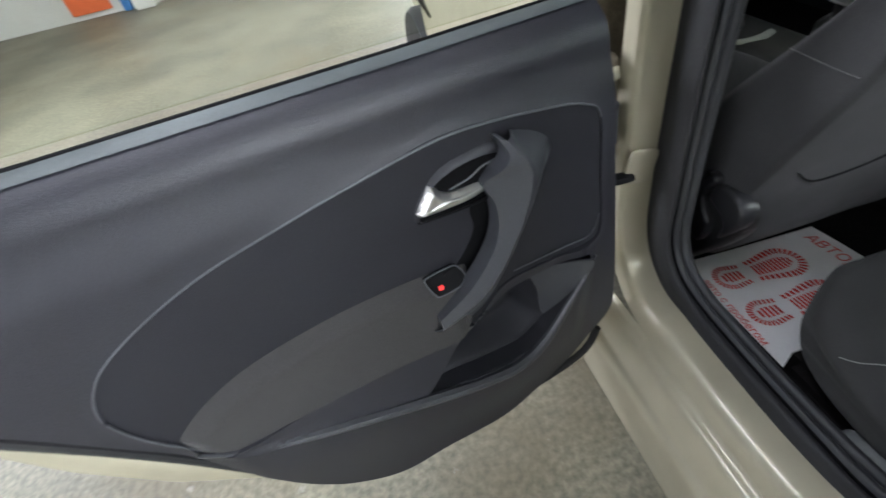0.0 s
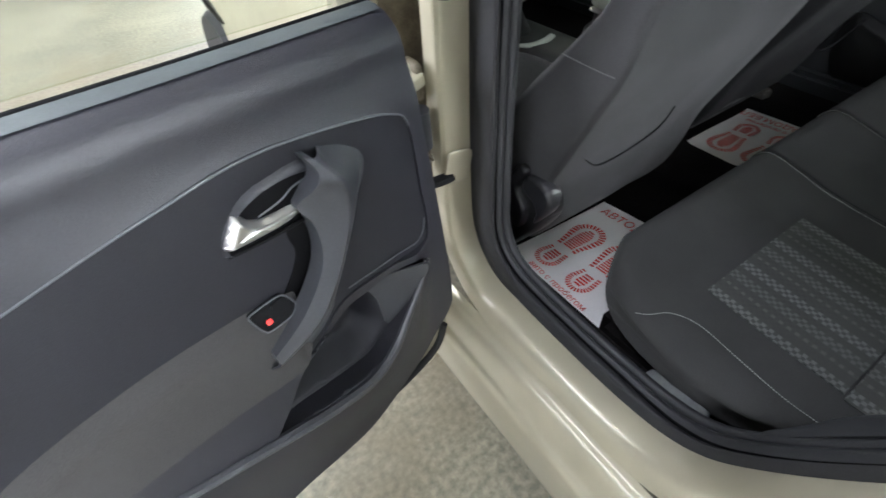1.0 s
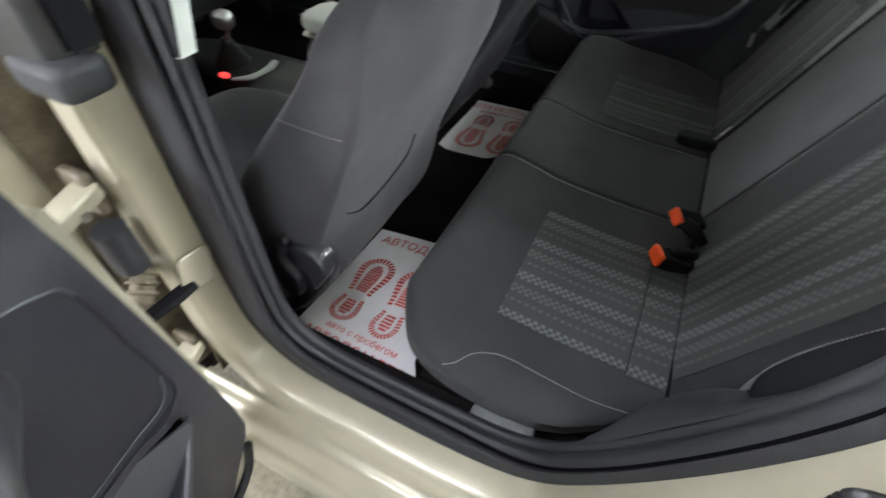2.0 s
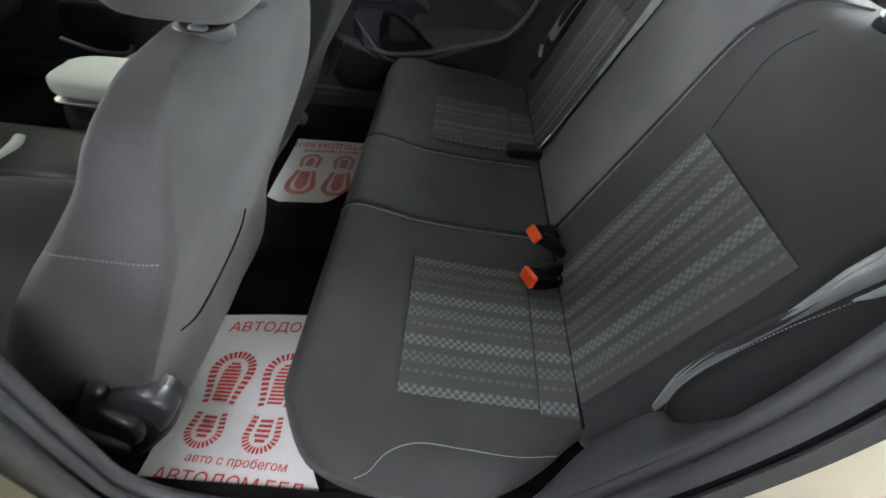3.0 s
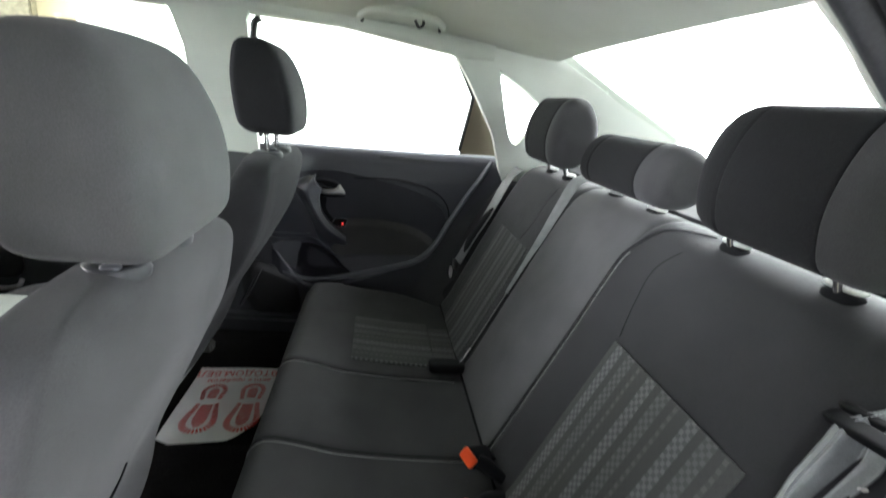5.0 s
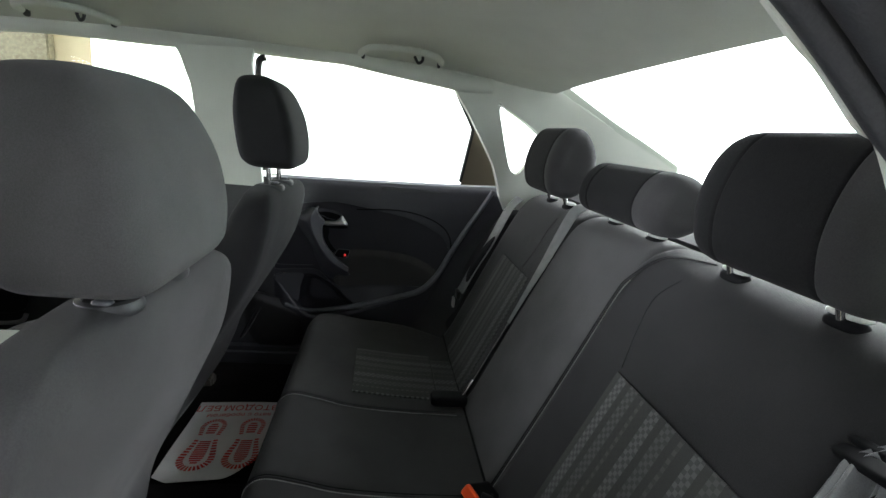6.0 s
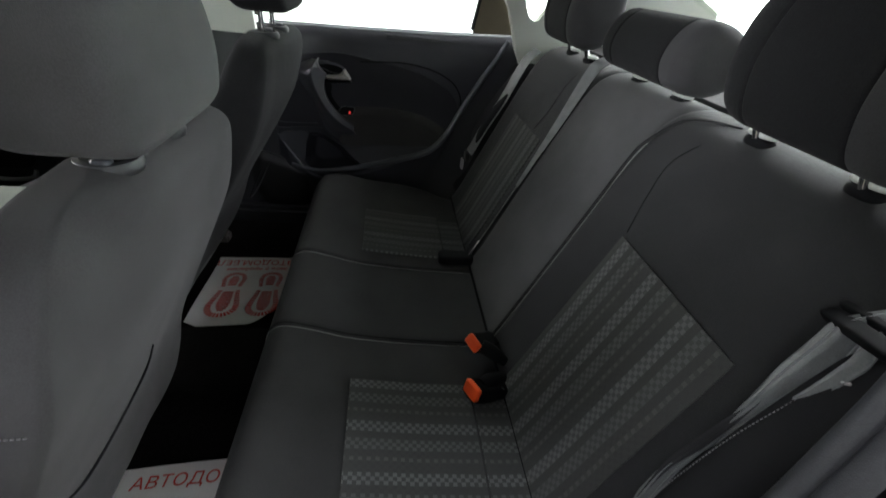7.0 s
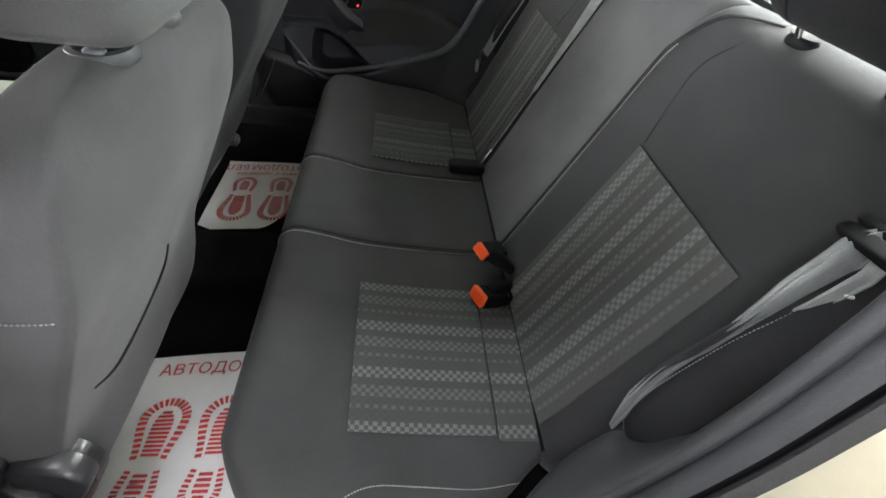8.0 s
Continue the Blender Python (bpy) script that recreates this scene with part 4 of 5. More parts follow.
    part("sill_lining", box(-0.655, -0.60, -0.20, 1.2, 0.36, 0.455, 0.02), M_CARPET, ob)
    part("wheel_arch_lining", box(-0.66, -0.635, -0.75, -0.20, 0.36, 0.47, 0.01), M_TRIM, ob)
    part("sill_wedge", rounded((-0.622, -0.178, 0.463), (0.040, 0.105, 0.034), 4, 6, turn=Euler((radians(-12), 0, 0)).to_matrix()), M_STRAP, ob, "light grey carpet edge beside the seat base")
    def head(a, b):
        x, y = -0.66 + 1.36 * a, -0.66 + 2.0 * b
        s = (x - 0.02) / 0.68
        back = float(smooth((-0.25 - y) / 0.41))
        return (x, y, 1.432 - (0.030 * s ** 4 + 0.030 * s ** 2) * (1 - 0.7 * back) - 0.062 * back - 0.04 * max(0, y - 0.5))
    part("headliner", sheet(head, 40, 40, 0.012), M_CREAM, ob, "cream headliner")
    def roof(a, b):
        x, y = -0.74 + 1.52 * a, -0.72 + 2.1 * b
        return (x, y, 1.495 - 0.09 * ((x - 0.02) / 0.72) ** 4 - 0.03 * (y - 0.3) ** 2)
    part("roof", sheet(roof, 24, 24, 0.01), M_GOLD, ob, "gold painted roof")
    part("post_lining_far", box(0.742, 0.775, 0.18, 0.42, 0.34, 1.0, 0.006), M_TRIM, ob, "charcoal lower post lining")
    part("sill_far", box(0.70, 0.775, -0.45, 1.62, 0.31, 0.42, 0.015), M_TRIM, ob, "charcoal sill lining")
    # far side above the waist
    def far_x(z):
        return 0.725 - 0.28 * (z - 1.0)
    far = lambda u, v, z: np.array([far_x(z) - v, u, z])
    part("post_trim_far", relief(np.array([(0.222, 0.97), (0.232, 1.33), (0.215, 1.40), (0.46, 1.40), (0.42, 1.33), (0.40, 1.25), (0.395, 0.97)]), lambda p: 0.012 + 0 * p[:, 0], far, 0.015, 0.02), M_CREAM, ob, "cream upper post trim")
    part("roof_rail_far", tube([far(y, -0.012, z) for y, z in curve([(1.1, 1.33), (0.8, 1.365), (0.45, 1.372), (0.22, 1.385), (0.12, 1.383), (-0.01, 1.381), (-0.17, 1.365), (-0.33, 1.350), (-0.37, 1.345), (-0.46, 1.35)], 6)], 0.028, 10), M_CREAM, ob, "cream roof rail")
    quarter = curve([(-0.488, 1.298), (-0.505, 1.29), (-0.585, 1.250), (-0.652, 1.207), (-0.655, 1.19), (-0.60, 1.09), (-0.585, 1.088), (-0.555, 1.12)], 4, True)
    cpil = np.array([(-0.345, 1.33), (-0.33, 1.40), (-0.63, 1.40), (-0.85, 1.28), (-1.08, 1.165), (-1.12, 0.97), (-0.575, 0.955), (-0.552, 1.0), (-0.535, 1.044), (-0.505, 1.112), (-0.452, 1.189), (-0.402, 1.258), (-0.352, 1.318)])
    part("rear_post_far", relief(cpil, lambda p: 0.0 + 0.10 * smooth((-p[:, 0] - 0.62) / 0.5), far, 0.012, 0.03, [quarter]), M_CREAM, ob, "cream rear post trim round a small window")
    part("quarter_glass", relief(quarter * 1.0, lambda p: -0.02 + 0 * p[:, 0], far, 0.02, 0.003), M_GLASS, ob).visible_shadow = False
    part("front_window_far", box(0.70, 0.704, 0.40, 1.3, 1.0, 1.36, 0), M_GLASS, ob).visible_shadow = False
    part("front_post_far", tube([(0.69, 0.95, 1.36), (0.72, 1.30, 1.02)], 0.04, 8, 0), M_CREAM, ob, "cream windscreen post")
    part("front_door_far", relief(np.array([(0.34, 0.36), (1.62, 0.36), (1.62, 0.98), (0.34, 1.0)]), lambda p: 0.0 * p[:, 0], lambda u, v, z: np.array([0.745 - v, u, z]), 0.04, 0.04), M_TRIM, ob, "dark front door lining")
    part("front_door_cup", rounded((0.735, 1.05, 0.56), (0.03, 0.22, 0.13), 4, 8), M_BLACK, ob, "black recess in the front door")
    part("front_door_strip", tube([(0.722, 1.18, 0.50), (0.715, 1.06, 0.47), (0.715, 0.96, 0.475), (0.722, 0.94, 0.50)], 0.007, 8, 5), M_SILVER, ob, "silver strip on the front door")
    # near rear post above the flank
    near = lambda u, v, z: np.array([-0.664 + v, u, z])
    npil = np.array([(-0.335, 1.235), (-0.25, 1.30), (-0.13, 1.37), (0.1, 1.41), (-0.60, 1.40), (-0.85, 1.28), (-1.08, 1.165), (-1.12, 1.0), (-0.50, 1.0), (-0.50, 1.06), (-0.44, 1.14)])
    part("rear_post_near", relief(npil, lambda p: -0.03 * smooth((-p[:, 0] - 0.3) / 0.2), near, 0.015, 0.03), M_CREAM, ob, "cream rear post trim")
    part("rear_post_seal", tube([(-0.622, y, z) for y, z in curve([(-0.462, 1.05), (-0.440, 1.118), (-0.388, 1.200), (-0.368, 1.213), (-0.341, 1.235), (-0.318, 1.250), (-0.24, 1.306), (-0.12, 1.36)], 6)], 0.008, 8), M_CREAM, ob, "cream piping along the post")
    part("rear_glass", sheet(lambda a, b: (-0.56 + 1.16 * a, -0.64 - 0.50 * b - 0.04 * math.sin(a * math.pi), 1.362 - 0.24 * b), 12, 8, 0.004), M_GLASS_REAR, ob, "rear window").visible_shadow = False
    part("rear_shelf", box(-0.64, 0.66, -1.15, -0.70, 1.005, 1.041, 0.008), M_CLOTH, ob, "charcoal felt parcel shelf")
    part("side_lining_far", box(0.758, 0.775, -1.1, -0.15, 0.36, 1.0, 0.004), M_TRIM, ob, "charcoal side lining")
    part("side_lining_near", box(-0.70, -0.665, -1.1, -0.50, 0.36, 1.0, 0.01), M_TRIM, ob, "charcoal side lining")
    part("boot_wall", box(-0.66, 0.70, -0.80, -0.76, 0.4, 1.0, 0), M_CARPET, ob)
    # dash end of the cabin
    part("dashboard", rounded((0.02, 1.35, 0.80), (1.40, 0.5, 0.42), 5, 10), M_BLACK, ob, "black dashboard")
    part("firewall", box(-0.74, 0.76, 1.60, 1.64, 0.30, 1.0, 0), M_CARPET, ob)
    part("windscreen_frame", box(-0.6, 0.65, 1.10, 1.2, 1.36, 1.40, 0.01), M_CREAM, ob)
    part("rear_flank_far", box(0.76, 0.80, -1.5, -0.5, 0.4, 1.0, 0.01), M_GOLD, ob)
    for wx in (-0.72, 0.76):
        for wy in (-1.02, 1.72):
            wheel = part("wheel", lathe((wx - 0.09, wy, 0.30), [(0.20, 0.0), (0.285, 0.0), (0.30, 0.02), (0.30, 0.16), (0.285, 0.18), (0.20, 0.18)], 40, "x"), M_RUBBER, ob, "black rubber tyre")
            part("rim", lathe((wx - 0.085, wy, 0.30), [(0.02, 0.0), (0.19, 0.01), (0.205, 0.03), (0.205, 0.14), (0.19, 0.16), (0.02, 0.17)], 24, "x"), M_SILVER, wheel, "silver wheel rim")
    part("bonnet", rounded((0.02, 1.98, 0.70), (1.50, 0.75, 0.56), 7, 14), M_GOLD, ob, "gold bonnet and wings")
    part("boot", rounded((0.02, -1.42, 0.66), (1.46, 0.62, 0.62), 7, 14), M_GOLD, ob, "gold boot")
    # grab handles
    for y0, y1 in ((-0.29, -0.07), (0.54, 0.75)):
        x, z = 0.535, 1.378
        arch = [(x + 0.02, y0, z), (x - 0.012, y0 + 0.006, z + 0.002), (x - 0.055, y0 + 0.035, z + 0.008), (x - 0.075, (y0 + y1) / 2, z + 0.010), (x - 0.055, y1 - 0.035, z + 0.008), (x - 0.012, y1 - 0.006, z + 0.002), (x + 0.02, y1, z)]
        grip = part("grab_handle", tube(arch, 0.009, 12, 5), M_CREAM, ob, "cream grab handle")
        for y in (y0 + 0.006, y1 - 0.006):
            part("handle_mount", rounded((x + 0.018, y, z - 0.002), (0.022, 0.010, 0.022), 3, 6), M_TRIM, grip, "dark handle pivot")
        part("coat_hook", tube([(x - 0.015, y0 + 0.055, z + 0.012), (x - 0.018, y0 + 0.055, z - 0.004), (x - 0.014, y0 + 0.066, z - 0.010), (x - 0.008, y0 + 0.076, z + 0.006)], 0.004, 8, 4), M_TRIM, grip, "dark coat hook")


# ---- seats ----
BACK_P = [(-0.395, 0.50), (-0.378, 0.545), (-0.405, 0.60), (-0.450, 0.705), (-0.500, 0.82), (-0.547, 0.925), (-0.584, 0.998), (-0.610, 1.029), (-0.648, 1.043), (-0.690, 1.036), (-0.718, 1.0),
          (-0.690, 0.90), (-0.60, 0.68), (-0.52, 0.50), (-0.45, 0.47)]
CUSH_P = [(0.010, 0.455), (0.038, 0.50), (0.048, 0.545), (0.040, 0.585), (0.012, 0.604), (-0.045, 0.594), (-0.11, 0.577), (-0.22, 0.565), (-0.33, 0.558), (-0.40, 0.556), (-0.44, 0.545), (-0.45, 0.50),
          (-0.43, 0.45), (-0.20, 0.44)]


def top_z(y):
    return float(np.interp(-y, [0.045, 0.11, 0.22, 0.33, 0.40], [0.594, 0.577, 0.565, 0.558, 0.556]))


def back_y(z):
    return float(np.interp(z, [0.545, 0.60, 0.705, 0.82, 0.925, 1.005], [-0.378, -0.405, -0.450, -0.500, -0.545, -0.578]))


def headrest(ob, cx, w, z0, z1, y_front, posts, post_y, thick=0.12, z_seat=1.036, far_cloth=M_CLOTH, far_round=0.036, far_len=None):
    h = z1 - z0
    prof = [(y_front - 0.02, z0), (y_front - 0.002, z0 + 0.25 * h), (y_front - 0.004, z0 + 0.55 * h), (y_front - 0.022, z0 + 0.85 * h), (y_front - 0.05, z1), (y_front - thick * 0.75, z1 - 0.01),
            (y_front - thick, z0 + 0.6 * h), (y_front - thick * 0.95, z0 + 0.2 * h), (y_front - thick * 0.6, z0 - 0.006)]
    e = w * 0.21
    e1 = far_len or e
    # black front and far end paint shade, the grey end the door's light
    hr = part("headrest", pad(prof, cx - w / 2 + e, cx + w / 2 - e1, 0.005, 14), M_CLOTH_BLACK_SHADE, ob, "cloth headrest, its front blackened for shade")
    part("end_cap", pad(prof, cx - w / 2, cx - w / 2 + e, 0.036, 6, 0.005), M_CLOTH, hr, "headrest end left grey for the light from the door")
    part("end_cap", pad(prof, cx + w / 2 - e1, cx + w / 2, 0.005, 8, far_round), far_cloth, hr, "far headrest end, its cloth blackened for shade")
    for px_ in posts:
        part("headrest_post", tube([(px_, post_y, z_seat - 0.02), (px_, (post_y + y_front - thick * 0.5) / 2, (z_seat + z0) / 2), (px_, y_front - thick * 0.5, z0 + 0.03)], 0.0055, 10, 4), M_CHROME, ob, "chrome headrest post")
        sleeve = part("post_sleeve", rounded((px_, post_y + 0.004, z_seat + 0.003), (0.042, 0.026, 0.016), 3, 8), M_PITCH, ob, "black post sleeve")
        part("sleeve_cap", rounded((px_ + 0.003, post_y, z_seat + 0.0125), (0.044, 0.027, 0.009), 2.6, 8), M_GREY_LIGHT, sleeve, "pale grey sleeve cap")


def on_back(x, z, lift=0.003):
    return (x, back_y(z) + lift * 0.92, z + lift * 0.39)


LIM = curve([(-0.06, 0.50), (-0.04, 0.545), (0.0, 0.596), (0.05, 0.622), (0.12, 0.634), (0.20, 0.634), (0.26, 0.622), (0.32, 0.585), (0.38, 0.535), (0.46, 0.49)], 8)


def plan(x, y, z):
    """Narrow the outer ends of the cushion towards its front and back."""
    for s, m in ((-1, 0.635), (1, 0.665)):
        a = x * s
        if a > 0.42:
            lim = m - 0.635 + float(np.interp(-y, LIM[:, 0], LIM[:, 1])) - 0.020 * float(smooth((0.535 - z) / 0.08))
            x = s * (0.42 + (a - 0.42) * (lim - 0.42) / (m - 0.42))
    return (x, y, z)


def rear_bench():
    ob = thing("rear_bench", "dark grey cloth rear bench with checked centre panels", "car seat")
    part("seat_base", box(-0.60, 0.64, -0.43, 0.0, 0.365, 0.47, 0.02), M_CARPET, ob, "black seat base")
    part("cushion", pad(CUSH_P, -0.635, -0.124, 0.05, 40, 0.014, warp=plan), M_CLOTH_SEAT, ob, "grey cloth seat cushion")
    part("cushion", pad(CUSH_P, -0.126, 0.134, 0.014, 16, 0.014), M_CLOTH_SEAT, ob, "grey cloth middle cushion")
    part("cushion", pad(CUSH_P, 0.132, 0.665, 0.014, 40, 0.05, warp=plan), M_CLOTH_SEAT, ob, "grey cloth seat cushion")
    # the outer backrests' dark cloth is taken darker for their shade
    part("backrest", pad(BACK_P, -0.548, -0.104, 0.03, 30, 0.022), M_CLOTH_DARK, ob, "dark cloth backrest, darkened further for shade")
    part("backrest", pad(BACK_P, -0.106, 0.186, 0.016, 16, 0.016), M_CLOTH_MID, ob, "lighter grey cloth middle backrest")
    part("backrest", pad(BACK_P, 0.184, 0.585, 0.022, 30, 0.03), M_CLOTH_DARK, ob, "dark cloth backrest, darkened further for shade")
    side = [(y - 0.030, z) for y, z in BACK_P[1:6]] + [(-0.61, 0.95), (-0.66, 0.93), (-0.62, 0.75), (-0.54, 0.56)]
    part("side_lining", pad(side, -0.655, -0.545, 0.02, 10, 0.015), M_CLOTH_BLACK_SHADE, ob, "black lining beside the backrest")
    part("side_lining", pad(side, 0.582, 0.70, 0.015, 10, 0.02), M_CLOTH_BLACK_SHADE, ob, "black lining beside the backrest")
    bar = [(-0.452, 0.694), (-0.428, 0.702), (-0.417, 0.728), (-0.424, 0.765), (-0.449, 0.820), (-0.486, 0.885), (-0.528, 0.945), (-0.552, 0.968), (-0.59, 0.960), (-0.56, 0.87), (-0.515, 0.765), (-0.485, 0.705)]
    part("side_bolster", pad(bar, -0.640, -0.561, 0.022, 12, 0.022), M_VINYL, ob, "smooth black padded side bolster")
    part("side_bolster", pad([(y - 0.026, z) for y, z in bar], 0.588, 0.70, 0.015, 12, 0.022), M_VINYL, ob, "smooth black padded side bolster")
    # flared trim between the cushion's end and the door opening
    inner = curve([(-0.606, -0.352, 0.590), (-0.592, -0.358, 0.625), (-0.582, -0.368, 0.662), (-0.576, -0.388, 0.693), (-0.575, -0.409, 0.711), (-0.588, -0.424, 0.722), (-0.604, -0.438, 0.750), (-0.620, -0.456, 0.795)], 8)
    outer = curve([(-0.646, -0.285, 0.560), (-0.646, -0.300, 0.580), (-0.646, -0.312, 0.604), (-0.646, -0.330, 0.640), (-0.646, -0.355, 0.690), (-0.646, -0.378, 0.735), (-0.646, -0.392, 0.765), (-0.646, -0.414, 0.815)], 8)

    def flare(a, b):
        i = min(int(a * (len(inner) - 1)), len(inner) - 2)
        f = a * (len(inner) - 1) - i
        p, q = inner[i] + (inner[i + 1] - inner[i]) * f, outer[i] + (outer[i + 1] - outer[i]) * f
        r = p + (q - p) * b
        lift = 0.016 * math.sin(math.pi * b) ** 0.8 - 0.010 * (1 - b) ** 6
        return (r[0], r[1] + lift * 0.8, r[2] + lift * 0.5)
    part("arch_cover", sheet(flare, 48, 14, 0.004), M_TRIM, ob, "charcoal cover over the wheel arch")
    # checked panels
    def seat_panel(x0, x1, y0, y1):
        return sheet(lambda a, b: (x0 + (x1 - x0) * a, y0 + (y1 - y0) * b, top_z(y0 + (y1 - y0) * b) + 0.0050 - 0.0025 * (2 * a - 1) ** 8), 16, 24, 0.003)
    def back_panel(x0, x1, z0, z1):
        return sheet(lambda a, b: on_back(x0 + (x1 - x0) * a, z0 + (z1 - z0) * b, 0.0035 - 0.0035 * (2 * a - 1) ** 8), 16, 24, 0.003)
    for x0, x1 in ((-0.508, -0.236), (0.185, 0.410)):
        part("seat_panel", seat_panel(x0, x1, -0.114, -0.318), M_PAT_SEAT, ob, "checked dark cloth panel")
        part("rear_panel", seat_panel(x0 - 0.008, x1 - 0.024, -0.322, -0.388), M_PAT_SEAT, ob, "checked dark cloth panel")
    for x0, x1 in ((-0.492, -0.224), (0.235, 0.47)):
        part("back_panel", back_panel(x0, x1, 0.556, 0.868), M_PAT_BACK, ob, "checked dark cloth panel")
    # seams and stitches
    for x in (-0.125, 0.133):
        line = [(0.048, 0.55), (0.040, 0.587), (0.012, 0.606), (-0.045, 0.5955), (-0.11, 0.5785), (-0.22, 0.5665), (-0.36, 0.5595)]
        welt = part("seam", tube([(x - 0.006, y, z) for y, z in curve(line, 6)], 0.0018, 8), M_CLOTH_SEAT, ob, "raised seam welt")
        part("thread", stitches([(x - 0.0125, y, z + 0.0008) for y, z in line], 0.0009), M_THREAD, welt, "pale thread")
        # black line laid as the welt's own shade
        part("welt_shade", tube([(x - 0.0015, y, z - 0.0006) for y, z in line], 0.0016, 6, 6), M_PITCH, welt, "black line that paints the shade beside the welt")
    for x, s in ((-0.105, -1), (0.185, 1)):
        pts = [on_back(x + 0.006 * s, z, 0.001) for z in (0.56, 0.70, 0.85, 0.95)] + [on_back(x + 0.014 * s, 0.985, 0.0), (x + 0.034 * s, -0.603, 1.0245), (x + 0.065 * s, -0.622, 1.0375), (x + 0.115 * s, -0.640, 1.0425)]
        welt = part("seam", tube(pts, 0.0018, 8, 6), M_CLOTH_DARK, ob, "raised seam welt")
        part("welt_shade", tube([(q[0] - 0.0045 * s, q[1], q[2]) for q in pts], 0.0016, 6, 6), M_PITCH, welt, "black line that paints the shade beside the welt")
        part("thread", stitches([(q[0] + 0.006 * s, q[1] + 0.001, q[2] + 0.0006) for q in pts[:5]], 0.0009), M_THREAD, welt, "pale thread")
    part("piping", stitches([(-0.626, -0.075, 0.570), (-0.620, -0.092, 0.579), (-0.597, -0.113, 0.5862), (-0.580, -0.15, 0.5815), (-0.579, -0.21, 0.5725), (-0.581, -0.28, 0.5665), (-0.572, -0.34, 0.5605)], 0.0008), M_THREAD, ob, "pale stitching on the cushion edge")
    part("piping", stitches([(-0.577, -0.4205, 0.713), (-0.570, -0.4195, 0.728), (-0.5675, -0.4262, 0.762), (-0.5675, -0.4390, 0.798), (-0.568, -0.4705, 0.8573), (-0.571, -0.4985, 0.9013), (-0.572, -0.515, 0.925)], 0.0007), M_STITCH, ob, "pale stitching on the bolster")
    for s, x in ((-1, -0.210), (1, 0.290)):
        pts = [on_back(x + s * 0.014, 0.875, 0.0008), on_back(x + s * -0.004, 0.93, 0.0008), on_back(x - s * 0.008, 0.985, 0.0006), (x + s * 0.012, -0.612, 1.0305)]
        part("backrest_seam", tube(pts, 0.0007, 6, 6), M_CLOTH_BLACK_SHADE, ob, "fine sewn seam")
    # black tube painted as the shade where cushion and backrest meet
    part("crease_shade", tube([(x, -0.380, 0.5605) for x in (-0.53, -0.30, -0.05, 0.25, 0.56)], 0.0026, 6), M_PITCH, ob, "black tube that paints the shade between cushion and backrest")
    headrest(ob, -0.365, 0.287, 1.070, 1.228, -0.545, (-0.270, -0.428), -0.634, far_cloth=M_CLOTH_BLACK_SHADE, far_round=0.075, far_len=0.086)
    headrest(ob, 0.024, 0.318, 1.063, 1.165, -0.575, (-0.05, 0.10), -0.650, far_cloth=M_CLOTH_BLACK_SHADE)
    headrest(ob, 0.385, 0.25, 1.073, 1.235, -0.545, (0.325, 0.445), -0.634, far_cloth=M_CLOTH_BLACK_SHADE)
    for x, y, z in ((-0.236, -0.392, 0.556),):
        part("rivet", lathe((x, y, z), [(0.008, -0.004), (0.008, 0.002), (0.004, 0.004)], 12, "y"), M_SILVER, ob, "small silver rivet")


def buckle(at, turn, label, size=1.0):
    ob = thing("seat_belt_buckle", label, "belt buckle", "belt buckles on the bench")
    m = Matrix.Translation(at) @ Euler([radians(a) for a in turn]).to_matrix().to_4x4() @ Matrix.Scale(size, 4)
    part("body", rounded((0, -0.040, 0), (0.046, 0.092, 0.030), 8, 10), M_PITCH, ob).matrix_basis = m
    part("button", rounded((0, 0.003, 0.001), (0.043, 0.012, 0.027), 10, 8), M_ORANGE, ob, "orange release button").matrix_basis = m
    part("stalk", rounded((0, -0.075, -0.004), (0.024, 0.05, 0.012), 4, 6), M_BLACK, ob).matrix_basis = m
    part("clip", rounded((-0.012, -0.056, 0.012), (0.016, 0.010, 0.006), 4, 5), M_CHROME, ob, "bright metal clip").matrix_basis = m
    return ob


